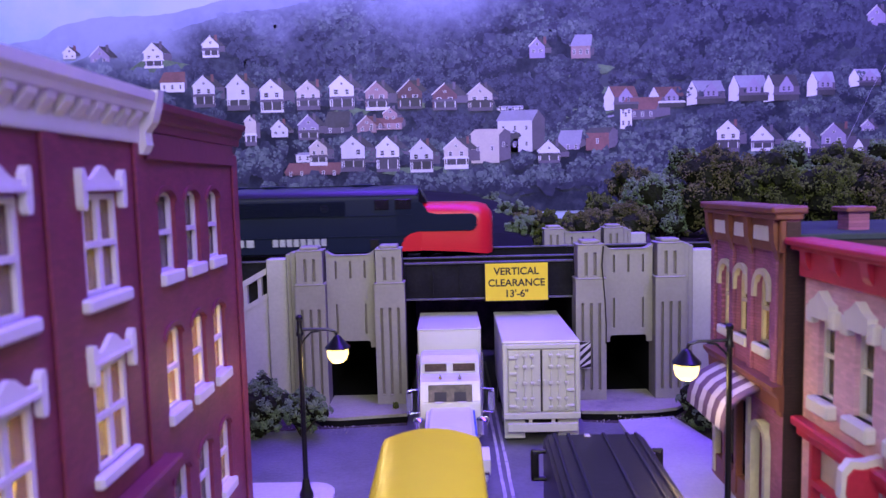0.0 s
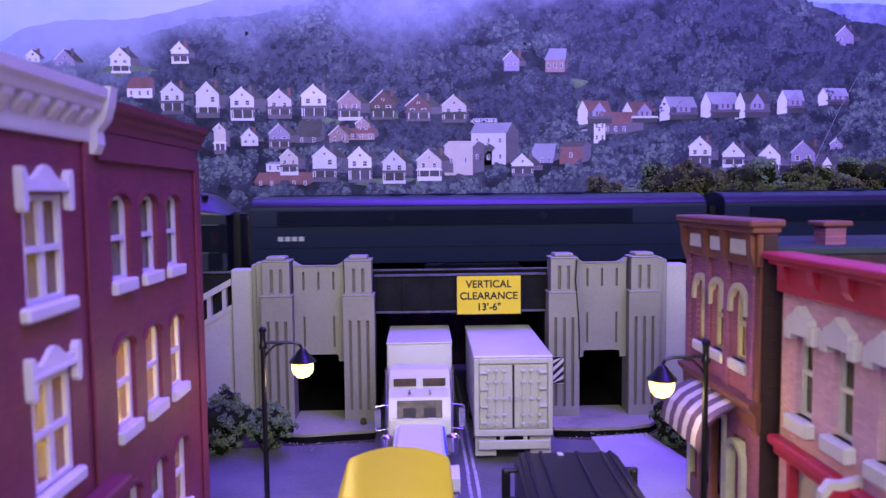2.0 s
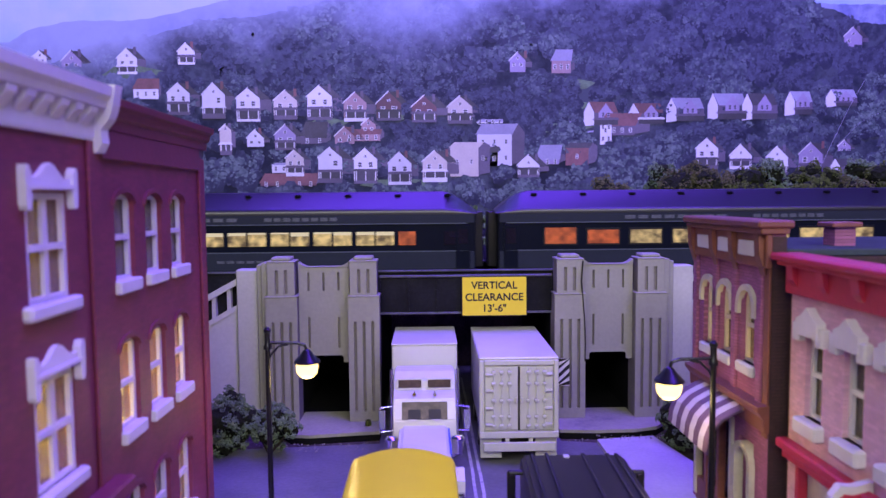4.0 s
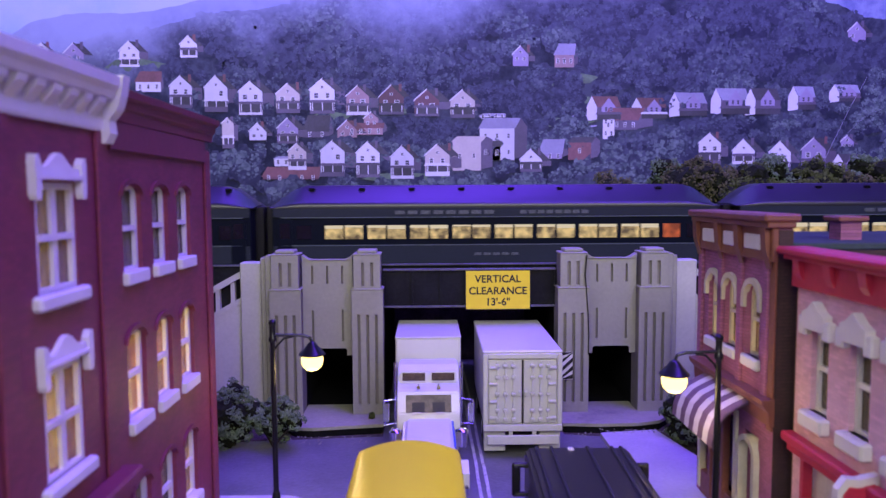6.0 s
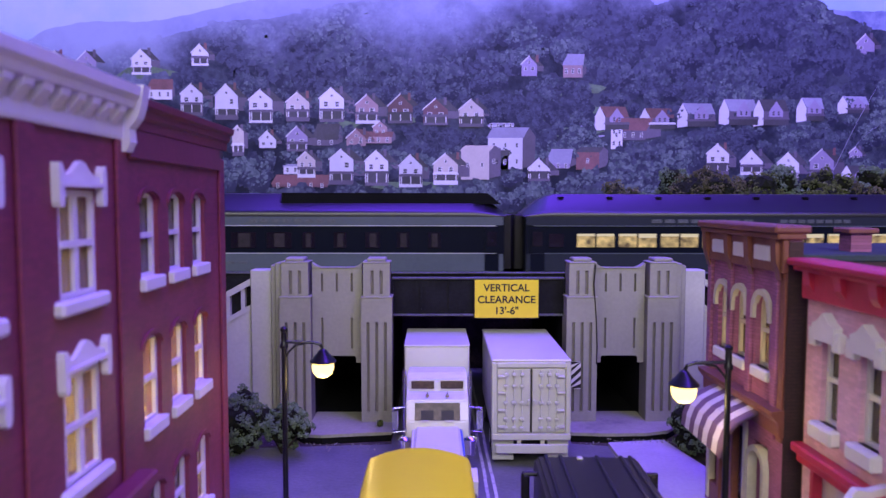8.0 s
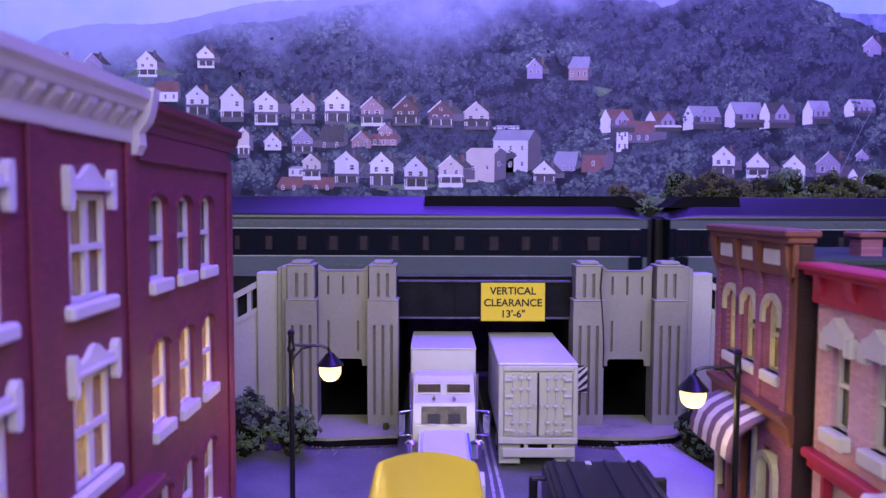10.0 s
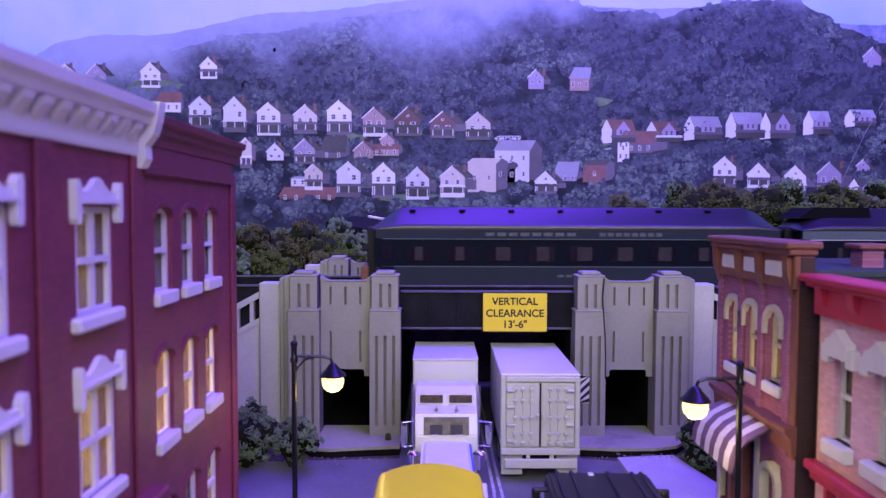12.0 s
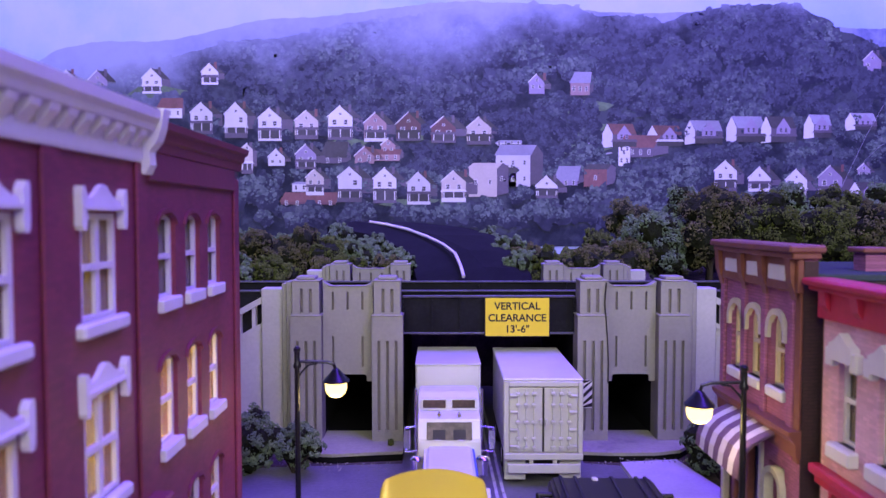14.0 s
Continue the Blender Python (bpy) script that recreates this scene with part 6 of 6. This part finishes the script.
class Sheets:
    """Collects the flat printed shapes of one house, each a hair before the last."""

    def __init__(self, base):
        self.bm, self.y = mesh(), depth_of(base)

    def add(self, pts, idx):
        prism(self.bm, pts, self.y - 0.0003, self.y, "y", idx)
        self.y -= 0.0004

    def rect(self, x0, x1, z0, z1, idx):
        self.add([(x0, z0), (x1, z0), (x1, z1), (x0, z1)], idx)

    def window(self, x, z, w, h, pale):
        self.rect(x - w * 0.72, x + w * 0.72, z - h * 0.62, z + h * 0.62, pale)
        self.rect(x - w / 2, x + w / 2, z - h / 2, z + h / 2, 3)
        self.rect(x - w / 2, x + w / 2, z - h * 0.06, z + h * 0.06, pale)


HOUSE_RECTS = []


def gable_house(parent, x, z, w, h, wall, roof, seed, porch=True):
    """A printed house, its gable to the viewer: apex at (x, z), with shaded side, eaves, windows and porch."""
    rnd = random.Random(seed)
    l, r, base = x - w / 2, x + w / 2, z - h
    HOUSE_RECTS.append((l - 0.15, r + 0.75, base, z))
    g, dx = w * rnd.uniform(0.42, 0.52), w * rnd.uniform(0.3, 0.5)
    s = Sheets(base)
    s.rect(r - 0.1, r + dx, base + 0.25 * h, z - g - 0.1, 1)
    s.add([(x, z), (x + dx * 0.9, z - 0.03), (r + dx, z - g - 0.12), (r, z - g - 0.05)], 2)
    c = x + dx * rnd.uniform(0.5, 1.0)
    s.rect(c, c + 0.22, z - 0.45, z + 0.12, rnd.choice((1, 1, 1, 5)))
    s.add([(l, base), (r, base), (r, z - g), (x, z), (l, z - g)], 0)
    for side in (-1, 1):
        e = x + side * (w / 2 + 0.08)
        s.add([(x, z - 0.015), (e, z - g - 0.06), (e, z - g + 0.05), (x, z + 0.11)], 2 if side > 0 else 4)
    s.window(x, z - g * 0.72, 0.16, 0.16, 4)
    for k in (-0.24, 0.22):
        if rnd.random() < 0.85:
            s.window(x + k * w, z - g - 0.2 - h * 0.08, w * rnd.uniform(0.12, 0.17), h * 0.13, 4)
    if porch:
        top = base + h * rnd.uniform(0.30, 0.36)
        s.rect(l + 0.08, r - 0.02, base, top, 3)
        for q in (0.1, 0.5, 0.92):
            s.rect(l + w * q - 0.03, l + w * q + 0.04, base, top, 4)
        s.rect(l, r, base - 0.02, base + h * rnd.uniform(0.06, 0.14), rnd.choice((1, 1, 4)))
        s.add([(l - 0.14, top - 0.04), (r + 0.1, top - 0.04), (r - 0.05, top + 0.16), (l + 0.05, top + 0.16)], rnd.choice((1, 1, 4, 2)))
    return part("printed_house", s.bm, (wall, PRINT_SHADE, roof, PRINT_ROOF, PRINT_WHITE, PRINT_RED), parent)


def long_house(parent, x, z, w, h, wall, roof, seed):
    """A printed house seen along its side: lit gable end, long roof with a cross gable, shaded wall and porch."""
    rnd = random.Random(seed)
    base = z - h
    HOUSE_RECTS.append((x - 0.3, x + w, base, z))
    g = h * 0.42
    s = Sheets(base)
    s.rect(x + 0.4, x + w, base + 0.2, z - g, 1)
    s.add([(x, z), (x + w * 0.86, z - 0.03), (x + w, z - g - 0.05), (x + 0.5, z - g - 0.05)], 2)
    s.add([(x - 0.38, base), (x + 0.42, base + 0.1), (x + 0.42, z - g), (x, z), (x - 0.38, z - g)], 0)
    c = x + w * 0.58
    s.add([(c - 0.55, base + 0.2), (c + 0.55, base + 0.2), (c + 0.55, z - g - 0.05), (c, z - 0.12), (c - 0.55, z - g - 0.05)], 4)
    for k in (-0.2, 0.2):
        s.window(c + k, z - g - 0.2, 0.15, 0.3, 4)
    s.rect(x + 0.42, x + w, base + 0.1, base + h * 0.28, 3)
    s.add([(x + 0.3, base + h * 0.26), (x + w + 0.1, base + h * 0.26), (x + w, base + h * 0.36), (x + 0.42, base + h * 0.36)], rnd.choice((1, 6)))
    return part("printed_house", s.bm, (wall, PRINT_SHADE, roof, PRINT_ROOF, PRINT_MAUVE, PRINT_RED, PRINT_WHITE), parent)


def block_house(parent, x0, x1, z0, z1, rise, wall, roof, floors, n, side=0.8):
    """A printed block with a broad sloping roof, rows of windows and a shaded end."""
    s = Sheets(z0)
    HOUSE_RECTS.append((x0 - 0.1, x1 + side, z0, z1 + rise))
    if side:
        s.add([(x1, z0 + 0.1), (x1 + side, z0 + 0.3), (x1 + side, z1 + 0.1), (x1 + side * 0.5, z1 + rise), (x1, z1)], 1)
    s.rect(x0, x1, z0, z1, 0)
    s.add([(x0 - 0.12, z1 - 0.06), (x1 + 0.06, z1 - 0.06), (x1 + side * 0.5, z1 + rise), (x0 + 0.35, z1 + rise)], 2)
    for k in range(floors):
        for i in range(n):
            s.window(x0 + (x1 - x0) * (i + 0.5) / n, z1 - (z1 - z0) * (k + 0.5) / floors, 0.15, 0.3, 4)
    return part("printed_house", s.bm, (wall, PRINT_SHADE, roof, PRINT_ROOF, PRINT_WHITE), parent)


def blob(x, z, r, ph, n=12):
    return [(x + r * 1.08 * (0.8 + 0.85 * noise.noise(Vector((math.cos(a) * 1.5, math.sin(a) * 1.5, ph)))) * math.cos(a),
             z + r * (0.8 + 0.85 * noise.noise(Vector((math.cos(a) * 1.5, math.sin(a) * 1.5, ph)))) * math.sin(a)) for a in [6.2832 * j / n for j in range(n)]]


def printed_woods(parent, ridge_at):
    """Printed tree crowns with light and shade put into the colours: a dark ground shape each, with clusters of lit
    leaves towards its top.
    """
    rnd = random.Random(77)
    store = {q: ([], []) for q in range(4)}

    def lay(q, pts, y):
        verts, faces = store[q]
        faces.append(tuple(range(len(verts), len(verts) + len(pts))))
        verts.extend((a * C, y * C, b * C) for a, b in pts)
    trees = []
    for i in range(2300):
        x, z = rnd.uniform(-37, 37), rnd.uniform(9.6, 25.6)
        r = rnd.uniform(0.45, 1.0) * (1.15 if z < 13.5 or z > 19 else 0.85)
        if z + r * 0.7 > ridge_at(x):
            continue
        if any(x + r * 0.8 > a and x - r * 0.8 < b and z - r < c and z + r * 0.75 > c + 0.12 for a, b, c, d in HOUSE_RECTS):
            continue
        trees.append((x, z, r))
    trees.sort(key=lambda q: q[2] - q[1])
    for x, z, r in trees:
        y = depth_of(z - r) - rnd.random() * 0.001
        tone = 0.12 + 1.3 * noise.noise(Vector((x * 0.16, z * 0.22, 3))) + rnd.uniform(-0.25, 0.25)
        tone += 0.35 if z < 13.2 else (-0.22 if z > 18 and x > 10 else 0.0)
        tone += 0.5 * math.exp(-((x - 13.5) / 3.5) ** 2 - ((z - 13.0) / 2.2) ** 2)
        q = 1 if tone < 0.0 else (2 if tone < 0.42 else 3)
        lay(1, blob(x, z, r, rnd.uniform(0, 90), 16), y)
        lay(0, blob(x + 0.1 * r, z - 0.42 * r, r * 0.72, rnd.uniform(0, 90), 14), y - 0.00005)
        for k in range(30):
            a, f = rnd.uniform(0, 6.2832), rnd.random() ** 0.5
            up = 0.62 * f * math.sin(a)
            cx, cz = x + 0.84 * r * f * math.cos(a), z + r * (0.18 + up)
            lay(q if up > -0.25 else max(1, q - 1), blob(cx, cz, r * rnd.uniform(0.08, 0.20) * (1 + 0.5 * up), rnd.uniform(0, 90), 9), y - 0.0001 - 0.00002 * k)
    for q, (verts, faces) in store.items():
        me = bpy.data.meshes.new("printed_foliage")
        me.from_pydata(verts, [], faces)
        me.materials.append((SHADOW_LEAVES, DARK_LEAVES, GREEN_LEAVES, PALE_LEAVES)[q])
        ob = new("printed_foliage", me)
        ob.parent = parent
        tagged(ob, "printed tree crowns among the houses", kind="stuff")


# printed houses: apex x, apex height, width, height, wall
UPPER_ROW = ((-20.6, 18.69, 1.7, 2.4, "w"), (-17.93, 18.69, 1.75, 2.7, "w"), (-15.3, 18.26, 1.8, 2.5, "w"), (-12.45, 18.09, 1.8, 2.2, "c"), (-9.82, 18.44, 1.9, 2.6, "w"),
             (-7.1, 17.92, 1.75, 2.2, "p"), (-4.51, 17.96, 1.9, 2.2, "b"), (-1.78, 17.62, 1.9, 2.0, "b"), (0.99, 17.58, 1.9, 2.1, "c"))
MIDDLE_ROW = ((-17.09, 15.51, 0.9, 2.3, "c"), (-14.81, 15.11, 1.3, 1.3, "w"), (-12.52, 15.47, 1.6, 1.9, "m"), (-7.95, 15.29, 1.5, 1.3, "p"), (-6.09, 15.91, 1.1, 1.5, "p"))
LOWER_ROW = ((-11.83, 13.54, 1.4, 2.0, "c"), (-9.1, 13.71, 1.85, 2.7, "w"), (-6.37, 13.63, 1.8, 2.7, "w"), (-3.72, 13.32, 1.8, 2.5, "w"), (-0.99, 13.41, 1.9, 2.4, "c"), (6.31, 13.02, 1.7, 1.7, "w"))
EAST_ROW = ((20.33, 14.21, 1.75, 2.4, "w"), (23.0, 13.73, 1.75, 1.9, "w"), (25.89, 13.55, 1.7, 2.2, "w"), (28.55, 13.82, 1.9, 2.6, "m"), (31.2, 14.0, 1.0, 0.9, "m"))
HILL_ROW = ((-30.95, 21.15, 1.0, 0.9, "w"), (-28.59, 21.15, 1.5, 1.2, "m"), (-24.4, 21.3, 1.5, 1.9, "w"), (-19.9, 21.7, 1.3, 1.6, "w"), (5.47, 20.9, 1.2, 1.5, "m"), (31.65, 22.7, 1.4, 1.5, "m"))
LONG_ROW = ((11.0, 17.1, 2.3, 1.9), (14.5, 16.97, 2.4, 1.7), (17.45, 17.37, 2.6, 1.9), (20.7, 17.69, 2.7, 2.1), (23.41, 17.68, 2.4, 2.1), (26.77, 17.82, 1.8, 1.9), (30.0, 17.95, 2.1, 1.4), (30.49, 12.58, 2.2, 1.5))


def build_backdrop():
    t = thing("backdrop", "printed photograph backdrop of misty wooded hills with houses", "backdrop", kind="structure")
    part("sky", box(mesh(), -120, 120, BACK_Y, BACK_Y + 0.4, 0, 60), SKY_PRINT, t, "printed pale violet-blue sky")
    rnd = random.Random(21)

    def along(knots, x):
        for (xa, za), (xb, zb) in zip(knots, knots[1:]):
            if xa <= x <= xb:
                q = (x - xa) / (xb - xa)
                return za + (zb - za) * q * q * (3 - 2 * q)
        return knots[-1][1]

    def ridge(knots, amp, step=0.3, base=7.5):
        pts = [(-85, base), (85, base)]
        x = 85.0
        while x > -85:
            pts.append((x, along(knots, x) + amp * (noise.noise(Vector((x * 0.9, amp * 7, 0))) + 0.6 * noise.noise(Vector((x * 2.7, amp * 3, 4))))))
            x -= step
        return pts
    far = [(-85, 18), (-40, 20.5), (-33.5, 21.8), (-31.2, 22.9), (-28.6, 23.4), (-24.5, 23.4), (-14, 25.2), (0, 26.5), (14, 25.6), (22, 26.0), (30, 24.5), (85, 20)]
    near = [(-85, 17), (-34, 19.0), (-25, 22.0), (-16, 23.6), (-6, 25.2), (2, 26.4), (7.6, 26.3), (10.3, 25.4), (13.8, 25.4), (15.5, 24.9), (17.3, 25.7), (20.8, 26.2), (25.2, 26.4), (27.4, 25.4), (29.6, 24.1), (32.7, 23.0), (40, 22), (85, 19)]
    flat(t, "far_hill", ridge(far, 0.12), HILL_FAR, 1, "printed misty far hill")
    flat(t, "wooded_hill", ridge(near, 0.16), HILL_MID, 2, "printed wooded hill with drifting mist")
    for x, z, w, h in ((7.5, 15.2, 4.0, 0.5), (8.5, 16.1, 3.2, 0.35), (10, 16.9, 2.2, 0.4), (-3.0, 16.2, 2.2, 0.4), (-9.2, 15.7, 1.6, 0.5), (-24, 19.6, 2.4, 0.8), (9.0, 18.6, 2.6, 0.7), (-3.5, 11.0, 3.4, 0.5)):
        s = Sheets(z - h)
        s.add([(x - w, z - h * 0.4), (x - w * 0.4, z - h), (x + w * 0.7, z - h * 0.7), (x + w, z), (x + w * 0.2, z + h * 0.5), (x - w * 0.6, z + h * 0.4)], 0)
        part("lawn", s.bm, PRINT_LAWN, t, "printed lawn")
    walls = {"w": PRINT_WHITE, "c": PRINT_CREAM, "p": PRINT_PEACH, "b": PRINT_BRICK, "m": PRINT_MAUVE}
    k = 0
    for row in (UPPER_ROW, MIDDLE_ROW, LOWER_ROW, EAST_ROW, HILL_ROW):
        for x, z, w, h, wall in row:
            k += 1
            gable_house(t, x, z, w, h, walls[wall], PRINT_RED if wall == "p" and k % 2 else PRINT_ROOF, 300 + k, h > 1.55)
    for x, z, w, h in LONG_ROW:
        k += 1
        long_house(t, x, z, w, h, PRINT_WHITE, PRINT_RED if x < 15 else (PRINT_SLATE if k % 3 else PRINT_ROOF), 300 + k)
    # blocks and broad roofs between the gables
    block_house(t, 2.3, 5.0, 12.2, 14.7, 0.75, PRINT_WHITE, PRINT_SLATE, 2, 3, 1.0)
    block_house(t, 0.2, 2.4, 11.4, 13.7, 0.35, PRINT_CREAM, PRINT_CREAM, 1, 2, 0.9)
    block_house(t, 2.7, 3.9, 12.2, 13.3, 0.4, PRINT_MAUVE, PRINT_ROOF, 1, 2, 0.3)
    block_house(t, 6.9, 8.7, 12.3, 12.7, 1.1, PRINT_MAUVE, PRINT_SLATE, 1, 3, 0.5)
    block_house(t, 9.2, 11.0, 12.2, 13.6, 0.35, PRINT_RED, PRINT_ROOF, 1, 1, 0.7)
    block_house(t, 12.0, 14.6, 14.5, 15.3, 0.9, PRINT_SHADE, PRINT_RED, 1, 4, 1.2)
    block_house(t, 11.9, 12.8, 13.8, 15.6, 0.3, PRINT_WHITE, PRINT_RED, 2, 2, 0.0)
    block_house(t, -24.0, -22.1, 17.5, 18.3, 0.75, PRINT_WHITE, PRINT_RED, 1, 3, 0.2)
    block_house(t, -14.5, -10.2, 10.8, 11.05, 0.7, PRINT_BRICK, PRINT_RED, 1, 5, 0.3)
    block_house(t, -13.6, -12.4, 11.8, 12.45, 0.12, PRINT_WHITE, PRINT_SLATE, 1, 2, 0.0)
    block_house(t, -8.6, -5.2, 14.2, 14.75, 0.35, PRINT_PEACH, PRINT_RED, 1, 5, 0.3)
    block_house(t, -11.3, -9.4, 14.0, 14.5, 1.2, PRINT_SHADE, PRINT_ROOF, 1, 2, 0.4)
    block_house(t, 8.1, 9.6, 19.3, 20.3, 0.8, PRINT_PEACH, PRINT_SLATE, 1, 3, 0.3)
    block_house(t, 2.3, 4.3, 15.5, 15.65, 0.15, PRINT_WHITE, PRINT_SLATE, 1, 4, 0.0)
    for x, z, w in ((8.6, 15.3, 2.4), (7.6, 14.75, 2.0), (10.4, 14.5, 1.0)):
        s = Sheets(z)
        s.add([(x - w, z), (x, z + 0.12), (x + w, z + 0.28), (x + w, z + 0.4), (x - 0.2, z + 0.26), (x - w, z + 0.1)], 0)
        part("printed_drive", s.bm, PRINT_SLATE, t, "printed pale driveway")
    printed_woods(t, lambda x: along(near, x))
    # a creased seam in the print
    for pts in ([(32.6, 18.6), (31.3, 16.2), (30.1, 13.6), (29.0, 11.2)], [(34.5, 16.4), (32.4, 15.4), (30.6, 13.6)]):
        bm = mesh()
        for a, b in zip(pts, pts[1:]):
            prism(bm, [(a[0] - 0.015, a[1]), (b[0] - 0.015, b[1]), (b[0] + 0.015, b[1]), (a[0] + 0.015, a[1])], BACK_Y - 0.12, BACK_Y - 0.118, "y")
        part("print_seam", bm, PRINT_SLATE, t, "creased seam in the print")


# ---- build ----
build_room()
build_ground()
build_bridge()
build_slope()
build_backdrop()
build_left_building()
build_brown_building()
build_pink_building()
build_lights_inside()
build_semi()
build_box_truck()
build_bus()
build_van()
build_train()
street_lamp(-6.38, -9.32, 1, "black street lamp with glowing globe on the corner pavement")
street_lamp(5.74, -12.1, -1, "black street lamp with glowing globe before the shops")
build_clearance_sign()
build_hazard_board()
build_hanging_sign()
build_planting()


def motions():
    # the train crosses the bridge at a steady pace
    for car, start in TRAIN:
        walk(car, [(t, pose((start + SPEED * t) * C, TRACK_Y * C, RAIL_Z * C)) for t in range(0, 15)])


motions()
